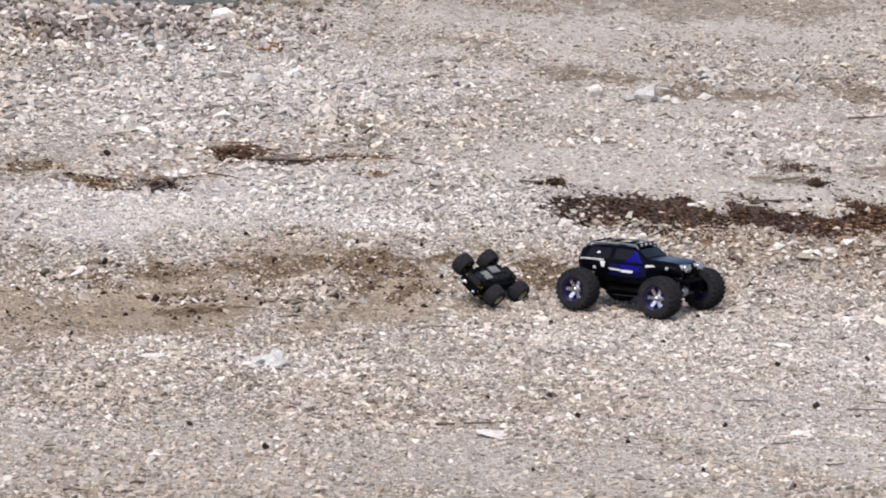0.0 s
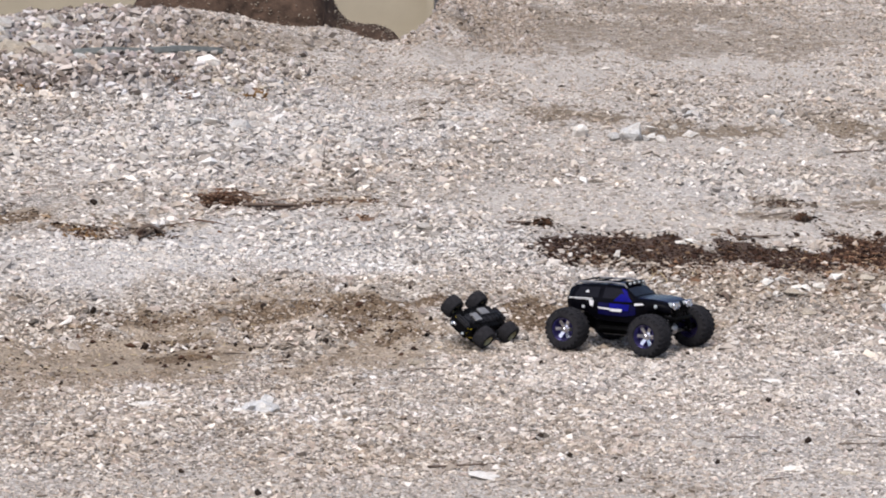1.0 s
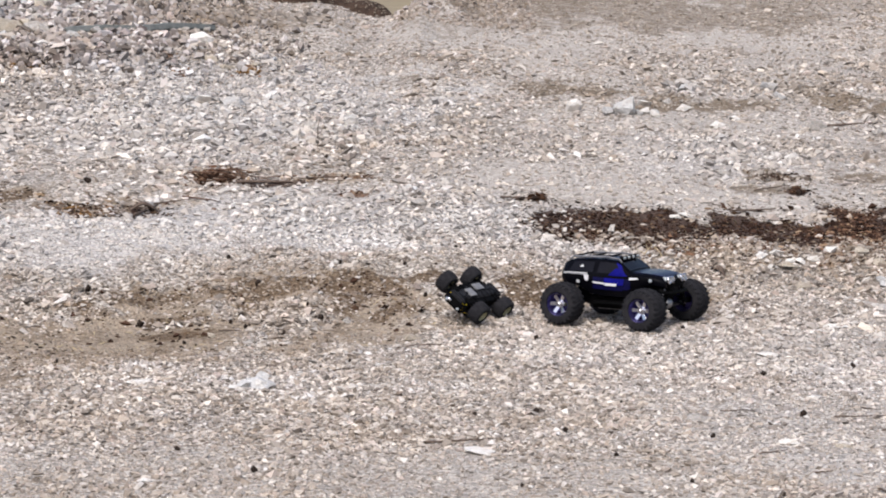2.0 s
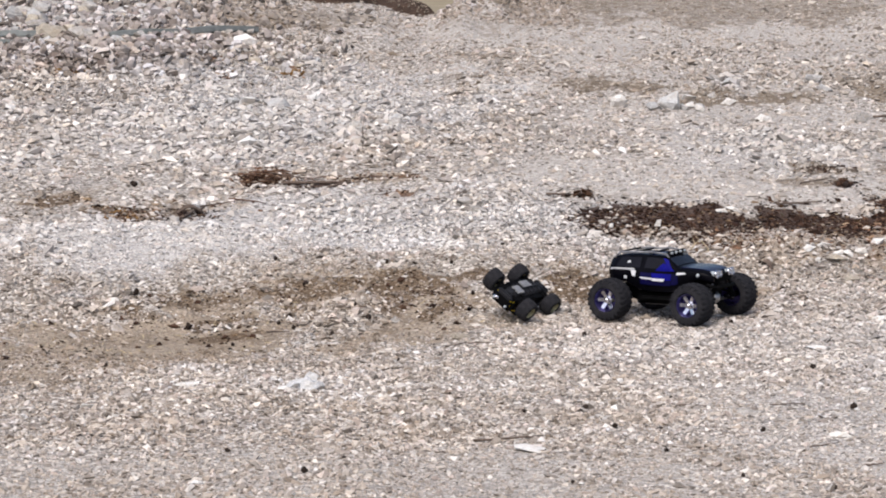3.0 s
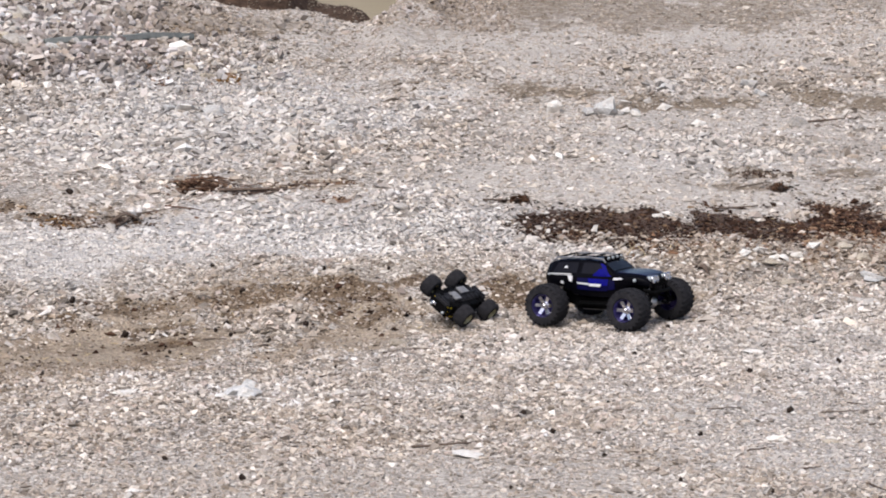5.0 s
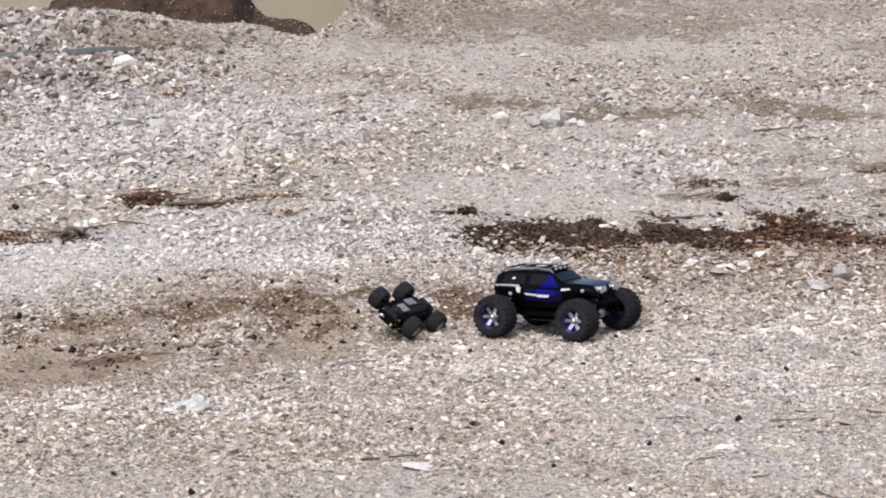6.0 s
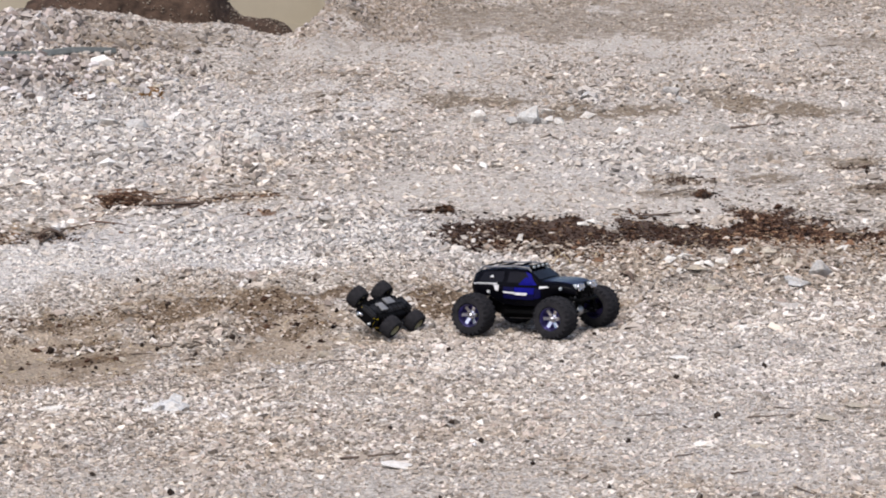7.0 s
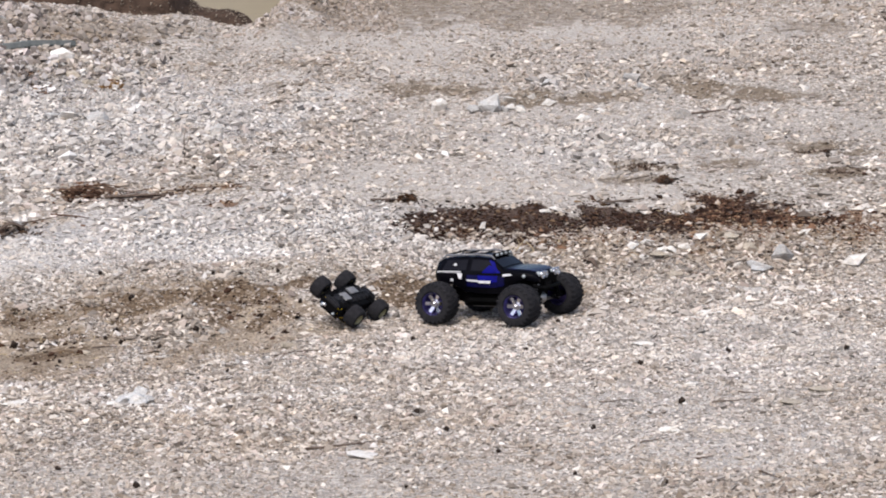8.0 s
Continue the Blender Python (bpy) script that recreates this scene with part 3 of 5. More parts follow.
def build_gravel():
    rng = np.random.default_rng(11)

    def spread(n, y0, y1, size, spare):
        y = np.sqrt(rng.uniform(y0 ** 2, y1 ** 2, n))
        x = rng.uniform(-0.225, 0.285, n) * y
        u, v = x + rng.normal(0, 0.05, n), y + rng.normal(0, 0.09, n)
        soil, humus = patch_strength(SOIL, u, v), patch_strength(HUMUS, 0.7 * x + 0.3 * u, 0.7 * y + 0.3 * v)
        sand, blotch, loam = patch_strength(SAND, u, v), patch_strength(BLOTCH, u, v), patch_strength(LOAM, u, v)
        rust = patch_strength(RUST, u, v)
        coarse = np.clip(2.2 * fbm(x * 2.5 + 11.0, y * 1.2, 4) - 0.6, 0, 1)
        keep = rng.uniform(0, 1, n) < (1 - 0.22 * soil) * (1 - 0.6 * blotch) * (1 - 0.28 * loam) * (1 - 0.85 * patch_strength(BARE, u, v)) * (1 - 0.82 * rust) * (1 - 0.97 * humus) * (1 - 0.25 * sand) * (0.7 + 0.3 * coarse)
        s = size * np.exp(rng.normal(0, spare, n)) * (1 - 0.35 * sand) * (0.78 + 0.45 * coarse) * (1 - 0.25 * np.maximum(soil, loam))
        s = np.minimum(s, 0.025 + 0.035 * smooth(8.8, 10.5, y))
        dirt = np.clip(0.9 * soil + 0.8 * humus + 0.5 * rust + 0.3 * blotch + 0.20 * (1.0 - smooth(6.8, 9.0, y)) + rng.normal(0.06, 0.1, n) + 0.33 * smooth(13.5, 17.0, y), 0, 0.9)
        return x[keep], y[keep], s[keep], dirt[keep]

    near = spread(195000, 6.1, 11.2, 0.0092, 0.46)
    far = spread(125000, 11.2, 23.5, 0.0165, 0.42)
    scatter("gravel", "pale angular limestone chips strewn over the ground", rng, *near, flat=(0.5, 1.0), lean_by=0.36, lift=(-0.06, 0.20))
    scatter("gravel", "pale limestone gravel covering the rising ground behind", rng, *far, flat=(0.45, 0.95), lift=(-0.04, 0.16))
    big = spread(5200, 6.1, 20.0, 0.023, 0.33)
    scatter("gravel", "larger pale limestone pieces among the gravel", rng, *big[:3], 0.5 * big[3], flat=(0.35, 0.75), blocks=True, stretch=1.1)
    x, y, s, dirt = spread(90000, 8.0, 19.0, 0.024, 0.40)
    s = np.minimum(s, 0.026 + 0.034 * smooth(11.3, 13.5, y))
    rough = rng.uniform(0, 1, len(x)) < 0.34 * patch_strength(COARSE, x, y)
    scatter("gravel", "loose heaps of coarse pale limestone pieces", rng, x[rough], y[rough], 0.80 * s[rough], 0.4 * dirt[rough], flat=(0.5, 0.95), blocks=True, stretch=1.1, lean_by=0.5, lift=(0.0, 0.5))
    x, y, s, dirt = spread(170000, 10.2, 18.0, 0.019, 0.42)
    s = np.minimum(s, 0.024 + 0.036 * smooth(11.3, 13.5, y))
    rough = rng.uniform(0, 1, len(x)) < (0.55 + 0.4 * (1.0 - smooth(11.8, 12.8, y))) * patch_strength(COARSE, x, y) * (1.0 - smooth(0.9, 1.2, x) * smooth(11.0, 11.4, y) * (1.0 - smooth(12.3, 12.7, y)))
    scatter("gravel", "densely packed angular limestone rubble on the rise", rng, x[rough], y[rough], s[rough], 0.55 * dirt[rough], flat=(0.45, 0.95), lean_by=0.42, lift=(0.0, 0.45))
    # chips on the flank of the notch
    x, y = rng.uniform(-0.3, 0.7, 4500), rng.uniform(17.6, 23.0, 4500)
    scatter("gravel", "limestone chips on the flank of the notch", rng, x, y, np.minimum(0.021 * np.exp(rng.normal(0, 0.45, 4500)), 0.045), np.clip(rng.normal(0.45, 0.28, 4500), 0, 0.85), flat=(0.6, 1.0), blocks=True, material=M_RUBBLE_SHADED, lean_by=0.5)
    # small heaps of pale chips spilt on the brown bank
    for cx, cy, rx, ry, m in ((-0.565, 9.66, 0.085, 0.10, 620), (-0.60, 9.80, 0.05, 0.06, 200), (-1.50, 9.98, 0.16, 0.07, 380), (-0.98, 9.68, 0.10, 0.07, 150)):
        x, y = cx + rx * rng.normal(0, 0.62, m), cy + ry * rng.normal(0, 0.62, m)
        scatter("gravel", "small heap of pale limestone chips spilt on brown soil", rng, x, y, 0.0135 * np.exp(rng.normal(0, 0.38, m)), np.clip(rng.normal(0.05, 0.1, m), 0, 0.5), flat=(0.4, 0.85), lean_by=0.4, lift=(0.0, 0.5))
    # a thinner strewing of chips beyond the gravel bed
    x, y = rng.uniform(-6.0, 7.0, 9000), rng.uniform(2.0, 24.0, 9000)
    aside = (x < -0.22 * y) | (x > 0.28 * y) | (y < 6.2)
    x, y = x[aside], y[aside]
    scatter("gravel", "thinly strewn limestone chips beyond the gravel bed", rng, x, y, 0.018 * np.exp(rng.normal(0, 0.4, len(x))), np.full(len(x), 0.1), flat=(0.3, 0.7))
    # crumbs of peat, bark and dead leaf, thick on the dark patches and thin on the brown ones
    n = 260000
    y = np.sqrt(rng.uniform(8.3 ** 2, 16.5 ** 2, n))
    x = rng.uniform(-0.225, 0.285, n) * y
    u, v = x + rng.normal(0, 0.035, n), y + rng.normal(0, 0.06, n)
    humus, soil, rust = patch_strength(HUMUS, u, v), patch_strength(SOIL, u, v), patch_strength(RUST, u, v)
    clump = np.clip(3.0 * fbm(x * 6.0, y * 4.0, 4) - 1.0, 0, 1)
    stay = rng.uniform(0, 1, n) < 1.3 * humus + 0.12 * soil * clump ** 2 + 0.06 * rust + 0.30 * patch_strength(BLOTCH, u, v)
    x, y = x[stay], y[stay]
    scatter("peat_litter", "dark brown crumbs of peat, bark and dead leaves", rng, x, y, 0.0085 * np.exp(rng.normal(0, 0.45, len(x))), np.zeros(len(x)), flat=(0.3, 0.9), material=M_LITTER, category="litter")
    # rusty leaf litter
    n = 170000
    y = np.sqrt(rng.uniform(8.6 ** 2, 16.5 ** 2, n))
    x = rng.uniform(-0.225, 0.285, n) * y
    stay = rng.uniform(0, 1, n) < 0.95 * patch_strength(RUST, x + rng.normal(0, 0.03, n), y + rng.normal(0, 0.05, n))
    x, y = x[stay], y[stay]
    scatter("leaf_litter", "rusty brown crumbs of dead leaves and grass", rng, x, y, 0.0095 * np.exp(rng.normal(0, 0.4, len(x))), np.zeros(len(x)), flat=(0.3, 0.8), material=M_LEAFMOULD, category="litter", stretch=1.5)
    # slivers of dry straw on the brown earth
    n = 9000
    y = np.sqrt(rng.uniform(8.6 ** 2, 13.0 ** 2, n))
    x = rng.uniform(-0.225, 0.285, n) * y
    stay = rng.uniform(0, 1, n) < 0.25 * patch_strength(SOIL, x, y) + 0.05 * patch_strength(HUMUS, x, y)
    x, y = x[stay], y[stay]
    scatter("dry_straw", "pale slivers of dry straw on the brown earth", rng, x, y, 0.0055 * np.exp(rng.normal(0, 0.3, len(x))), np.zeros(len(x)), flat=(0.5, 0.9), material=M_STRAW, category="straw", stretch=4.5)



build_ground()
build_gravel()


M_LEAF = plain("pale_dead_leaf", (0.09, 0.07, 0.055), (0.34, 0.29, 0.24), 14.0, 0.9)


# ---- behind the ridge: an earth bank and a plastered wall ----
def build_bank():
    """A low bank of brown earth with pale leaves and pebbles caught in it."""
    bm = bmesh.new()
    nx, ny = 190, 22
    top_x = np.array([-7.2, -3.2, -2.80, -2.66, -2.45, -2.1, -1.9, -1.1, -1.02, -0.97, -0.90, -0.80, -0.61, -0.53, -0.47, -0.40, -0.3])
    top_z = np.array([0.70, 0.70, 0.75, 1.25, 1.36, 1.60, 1.9, 1.9, 1.6, 1.28, 1.16, 1.10, 1.085, 1.06, 1.02, 0.97, 0.80])
    rows = []
    for j in range(ny):
        v = j / (ny - 1)
        row = []
        for i in range(nx):
            x = -7.2 + 6.95 * i / (nx - 1)
            y = 20.6 + 2.6 * v
            top = float(np.interp(x, top_x, top_z))
            lump = noise.noise((x * 2.3, y * 2.3, 0.0)) * 0.05 + noise.noise((x * 7.0, y * 7.0, 4.0)) * 0.035
            g = float(ground_height(x, y))
            row.append(bm.verts.new((x, y, g - 0.05 + (top - g + 0.05 + lump) * math.sin(math.pi * min(1.0, v * 1.05)) ** 0.8)))
        rows.append(row)
    for j in range(ny - 1):
        for i in range(nx - 1):
            bm.faces.new((rows[j][i], rows[j][i + 1], rows[j + 1][i + 1], rows[j + 1][i]))
    return tagged(part("earth_bank", bm, M_BANK), "dark brown earth bank strewn with pale leaves", "bank", kind="structure")


def build_leaves():
    """Pale dead leaves and pebbles lying on the bank's near face."""
    rng = random.Random(23)
    bank = bpy.data.objects["earth_bank"]
    faces = [f for f in bank.data.polygons if -2.5 < f.center.x < -0.38 and f.center.y < 21.9 and f.center.z > 0.86]
    bm = bmesh.new()
    for _ in range(750):
        f = rng.choice(faces)
        a, b, c, d = (bank.data.vertices[i].co for i in f.vertices)
        u = rng.random()
        p = a.lerp(b, u).lerp(d.lerp(c, u), rng.random()) + Vector((0.0, -0.008, 0.010))
        r = rng.uniform(0.005, 0.013)
        m = Matrix.Translation(p) @ Euler((rng.uniform(-0.9, 0.9), rng.uniform(-0.9, 0.9), rng.uniform(0, 6.3))).to_matrix().to_4x4() @ Matrix.Diagonal((r * 1.3, r, r * 0.35, 1))
        bmesh.ops.create_icosphere(bm, subdivisions=1, radius=1.0, matrix=m)
    tagged(part("dead_leaves", bm, M_LEAF), "pale dead leaves and pebbles scattered on the earth bank", "leaves", kind="stuff")


def box(bm, x0, y0, z0, x1, y1, z1, bevel=0.0):
    made = bmesh.ops.create_cube(bm, size=1.0, matrix=Matrix.Translation(((x0 + x1) / 2, (y0 + y1) / 2, (z0 + z1) / 2)) @ Matrix.Diagonal((x1 - x0, y1 - y0, z1 - z0, 1)))
    if bevel:
        edges = {e for v in made["verts"] for e in v.link_edges}
        bmesh.ops.bevel(bm, geom=list(edges), offset=bevel, segments=2, affect="EDGES")


def build_wall():
    bm = bmesh.new()
    box(bm, -9.0, 26.0, -0.2, -0.105, 26.3, 3.2, 0.01)
    wall = tagged(part("wall_north", bm, M_WALL, smooth_shade=False), "plain beige plastered wall behind the bank", "wall", kind="structure")
    bm = bmesh.new()
    box(bm, -9.0, 25.85, -0.2, -0.17, 26.0, 0.95, 0.01)
    part("plinth", bm, M_WALL, wall, "paler beige plinth", False)
    bm = bmesh.new()
    box(bm, -0.175, 25.83, 0.2, -0.10, 25.99, 3.2, 0.01)
    part("post", bm, M_POST, wall, "cream corner post", False)


build_bank()
build_leaves()
build_wall()


# ---- the two model cars ----
M_RUBBER = plain("dusty_black_rubber", (0.0085, 0.0084, 0.011), (0.026, 0.0255, 0.029), 45.0, 0.95, 0.0, 0.3)
M_BLACK = plain("black_moulded_plastic", (0.0014, 0.0014, 0.0018), (0.004, 0.004, 0.0045), 50.0, 0.7, 0.0, 0.15)
M_BLACK.node_tree.nodes["Principled BSDF"].inputs["Specular IOR Level"].default_value = 0.04
M_CHROME = plain("chrome_plating", (0.55, 0.55, 0.60), (0.74, 0.74, 0.80), 30.0, 0.12, 1.0, 0.05)
M_RIMBLUE = plain("dark_violet_plated_rim", (0.035, 0.03, 0.11), (0.08, 0.07, 0.22), 40.0, 0.3, 0.8, 0.05)
M_RAIL = plain("dark_grey_satin_tube", (0.09, 0.09, 0.10), (0.20, 0.20, 0.22), 60.0, 0.4, 0.0, 0.1)
M_LAMP = plain("clear_lamp_plastic", (0.22, 0.24, 0.26), (0.40, 0.43, 0.46), 60.0, 0.1, 0.0, 0.0)
M_DECAL_GLINT = plain("silver_white_decal_and_glint", (0.44, 0.44, 0.47), (0.62, 0.62, 0.65), 70.0, 0.35, 0.0, 0.0)
M_STEEL = plain("grey_metal_link", (0.25, 0.25, 0.26), (0.42, 0.42, 0.43), 60.0, 0.4, 0.9, 0.1)


def painted(name, dark, light, dust=0.03, rough=0.22, gloss=0.07):
    """Glossy painted polycarbonate with a thin film of dust."""
    n = Nodes(name, rough)
    body = n.ramp(n.noise(9.0, 3.0), (0.3, dark), (0.7, light))
    film = n.math("MULTIPLY", n.ramp(n.noise(45.0, 6.0, 0.75), (0.5, (0, 0, 0)), (0.75, (1, 1, 1))), dust)
    n.colour(n.mix(film, body, (0.42, 0.37, 0.31)))
    n.link(n.math("ADD", n.math("MULTIPLY", film, 2.5), rough), n.shader.inputs["Roughness"])
    n.shader.inputs["Specular IOR Level"].default_value = gloss
    return n.material


M_SHELL = painted("black_shell_paint", (0.0012, 0.0012, 0.002), (0.003, 0.003, 0.005), 0.003, 0.16, 0.05)
M_BLUE = painted("deep_blue_shell_paint", (0.003, 0.003, 0.09), (0.006, 0.006, 0.20), 0.004)
M_NAVY = painted("navy_shell_paint", (0.002, 0.002, 0.016), (0.004, 0.004, 0.042), 0.003, 0.14, 0.10)
M_HOOD = painted("dark_blue_grey_hood_paint", (0.004, 0.0045, 0.020), (0.008, 0.009, 0.036), rough=0.16, gloss=0.05)
M_GLASS = painted("smoked_window_film", (0.004, 0.004, 0.006), (0.007, 0.007, 0.011), 0.004, 0.12, 0.14)
M_YELLOW = painted("yellow_shell_paint", (0.48, 0.36, 0.015), (0.66, 0.50, 0.03), 0.15, 0.25)
M_RIMCREAM = plain("cream_plastic_rim", (0.24, 0.225, 0.12), (0.40, 0.38, 0.24), 40.0, 0.4, 0.0, 0.05)


def empty(name, m=None):
    ob = new(name)
    ob.empty_display_size = 0.1
    if m is not None:
        ob.matrix_basis = m
    return ob


def rod(bm, a, b, r0, r1=None, sides=8):
    """A round bar from a to b, of two end radii."""
    a, b = Vector(a), Vector(b)
    turn = (b - a).to_track_quat("Z", "Y").to_matrix().to_4x4()
    bmesh.ops.create_cone(bm, cap_ends=True, segments=sides, radius1=r0, radius2=r0 if r1 is None else r1, depth=(b - a).length, matrix=Matrix.Translation((a + b) / 2) @ turn)


def revolve(bm, profile, sides):
    """Turns a closed profile of (along the axle, radius) about the y axis."""
    rings = []
    for k in range(sides):
        a = 2 * math.pi * k / sides
        rings.append([bm.verts.new((r * math.cos(a), w, r * math.sin(a))) for w, r in profile])
    n = len(profile)
    for k in range(sides):
        p, q = rings[k], rings[(k + 1) % sides]
        for i in range(n):
            bm.faces.new((p[i], p[(i + 1) % n], q[(i + 1) % n], q[i]))


def wheel(parent, place, radius, width, rim_radius, side, rim, spoke, spokes=6, lugs=20, turn=0.0, label=""):
    """A wheel: hub > tyre with moulded lugs, dished rim, spokes. side: +1 where its face looks along +y."""
    h = width / 2
    bm = bmesh.new()
    rod(bm, (0, -h * 0.95 * side, 0), (0, h * 0.55 * side, 0), radius * 0.17, radius * 0.13, 12)
    hub = part("wheel", bm, M_BLACK, parent, label)
    hub.matrix_basis = pose(*place, 0, 0, turn)
    bm = bmesh.new()
    r, q = radius * 0.972, rim_radius
    revolve(bm, [(-h * 0.80, q * 0.97), (-h * 0.97, q * 1.12), (-h, q + (r - q) * 0.42), (-h * 0.94, q + (r - q) * 0.68), (-h * 0.74, r * 0.94), (-h * 0.35, r * 0.995), (h * 0.35, r * 0.995), (h * 0.74, r * 0.94),
                 (h * 0.94, q + (r - q) * 0.68), (h, q + (r - q) * 0.42), (h * 0.97, q * 1.12), (h * 0.80, q * 0.97), (h * 0.5, q * 0.92), (-h * 0.5, q * 0.92)], 40)
    for k in range(lugs):
        for row, (w, off, skew) in enumerate(((-0.62, 0.0, 0.35), (0.62, 0.5, -0.35), (-0.14, 0.5, -0.3), (0.14, 0.0, 0.3))):
            a = 2 * math.pi * (k + off) / lugs
            drop = 0.962 if row < 2 else 1.0
            m = Matrix.Rotation(-a, 4, "Y") @ Matrix.Translation((r * drop, w * h, 0)) @ Matrix.Rotation(skew, 4, "X") @ Matrix.Rotation(0.0 if row > 1 else (0.22 if w > 0 else -0.22), 4, "Z") @ Matrix.Diagonal((radius * 0.05, h * (0.50 if row < 2 else 0.34), radius * 0.12, 1))
            bmesh.ops.create_cube(bm, size=1.0, matrix=m)
        for w in (-1, 1):
            a = 2 * math.pi * (k + (0.0 if w < 0 else 0.5)) / lugs
            m = Matrix.Rotation(-a, 4, "Y") @ Matrix.Translation((q + (r - q) * 0.70, w * h * 0.925, 0)) @ Matrix.Diagonal((radius * 0.14, h * 0.09, radius * 0.10, 1))
            bmesh.ops.create_cube(bm, size=1.0, matrix=m)
    tyre = part("tyre", bm, M_RUBBER, hub, "dusty black knobbly rubber tyre")
    tyre.data.set_sharp_from_angle(angle=radians(32))
    bm = bmesh.new()
    s = side
    revolve(bm, [(-h * 0.82, q * 0.99), (-h * 0.6, q * 0.86), (h * 0.2 * s, q * 0.84), (h * 0.86 * s, q * 0.96), (h * 0.93 * s, q * 1.0), (h * 0.86 * s, q * 1.04)] if s > 0 else
            [(h * 0.82, q * 0.99), (h * 0.6, q * 0.86), (-h * 0.2, q * 0.84), (-h * 0.86, q * 0.96), (-h * 0.93, q * 1.0), (-h * 0.86, q * 1.04)], 32)
    rod(bm, (0, h * 0.12 * s, 0), (0, h * 0.22 * s, 0), q * 0.85, q * 0.85, 28)
    ring = part("rim", bm, rim, hub)
    ring.data.set_sharp_from_angle(angle=radians(35))
    bm = bmesh.new()
    for k in range(spokes):
        a = 2 * math.pi * k / spokes
        m = Matrix.Rotation(-a, 4, "Y") @ Matrix.Translation((q * 0.52, h * 0.42 * s, 0)) @ Matrix.Rotation(0.28 * s, 4, "Z") @ Matrix.Diagonal((q * 0.80, h * 0.16, q * 0.36, 1))
        bmesh.ops.create_cube(bm, size=1.0, matrix=m)
    bmesh.ops.bevel(bm, geom=list(bm.edges), offset=q * 0.03, segments=1, affect="EDGES")
    rod(bm, (0, h * 0.25 * s, 0), (0, h * 0.60 * s, 0), q * 0.38, q * 0.28, 14)
    rod(bm, (0, h * 0.60 * s, 0), (0, h * 0.70 * s, 0), q * 0.13, q * 0.11, 6)
    face = part("spokes", bm, spoke, hub)
    face.data.set_sharp_from_angle(angle=radians(35))
    return hub


# cross sections of the truck's shell: along, sill height, belt height, top height, half width at the belt, half width at the top
TRUCK_SHELL = np.array([(-0.236, 0.160, 0.192, 0.212, 0.088, 0.072), (-0.224, 0.145, 0.195, 0.234, 0.102, 0.080), (-0.200, 0.142, 0.197, 0.245, 0.108, 0.084),
                        (-0.150, 0.142, 0.198, 0.250, 0.110, 0.086), (-0.095, 0.112, 0.198, 0.253, 0.110, 0.087), (-0.040, 0.106, 0.197, 0.253, 0.109, 0.087),
                        (0.012, 0.106, 0.196, 0.249, 0.108, 0.085), (0.024, 0.106, 0.196, 0.243, 0.108, 0.086), (0.066, 0.110, 0.197, 0.213, 0.107, 0.092),
                        (0.080, 0.118, 0.197, 0.210, 0.106, 0.092), (0.130, 0.160, 0.197, 0.209, 0.103, 0.088), (0.175, 0.166, 0.194, 0.206, 0.097, 0.081),
                        (0.206, 0.160, 0.185, 0.198, 0.088, 0.074), (0.217, 0.160, 0.178, 0.187, 0.080, 0.066)])
BUGGY_SHELL = np.array([(-0.128, 0.044, 0.076, 0.088, 0.042, 0.036), (-0.114, 0.036, 0.083, 0.096, 0.051, 0.045), (-0.050, 0.034, 0.086, 0.098, 0.055, 0.049), (-0.044, 0.032, 0.088, 0.122, 0.055, 0.043),
                        (-0.030, 0.030, 0.090, 0.134, 0.055, 0.042), (0.010, 0.030, 0.090, 0.134, 0.055, 0.042), (0.034, 0.030, 0.088, 0.102, 0.054, 0.046), (0.078, 0.034, 0.084, 0.094, 0.049, 0.043),
                        (0.118, 0.036, 0.078, 0.086, 0.045, 0.039), (0.134, 0.044, 0.070, 0.076, 0.038, 0.032)])


def shell_at(table, x):
    return [float(np.interp(x, table[:, 0], table[:, k])) for k in range(1, 6)]


def shell(table, name, material, parent, label=""):
    """A lofted car body: rounded belt and roof edges, open wheel arches by its rising sill."""
    bm = bmesh.new()
    rings = []
    for x in table[:, 0]:
        sill, belt, top, wide, narrow = shell_at(table, x)
        d = (top - sill) * 0.06
        half = [(0.0, sill), (wide * 0.86, sill), (wide * 0.96, sill + d), (wide * 1.01, (sill + belt) / 2), (wide, belt - d * 0.4), (wide * 0.985, belt + d * 0.3), (narrow * 1.02, top - d * 0.9), (narrow * 0.93, top - d * 0.15), (narrow * 0.6, top + d * 0.15), (0.0, top + d * 0.25)]
        rings.append([bm.verts.new((x, y, z)) for y, z in half] + [bm.verts.new((x, -y, z)) for y, z in half[-2:0:-1]])
    n = len(rings[0])
    for p, q in zip(rings, rings[1:]):
        for i in range(n):
            bm.faces.new((p[i], p[(i + 1) % n], q[(i + 1) % n], q[i]))
    bm.faces.new(rings[0])
    bm.faces.new(rings[-1][::-1])
    bmesh.ops.recalc_face_normals(bm, faces=bm.faces)
    ob = part(name, bm, material, parent, label)
    ob.data.set_sharp_from_angle(angle=radians(38))
    return ob


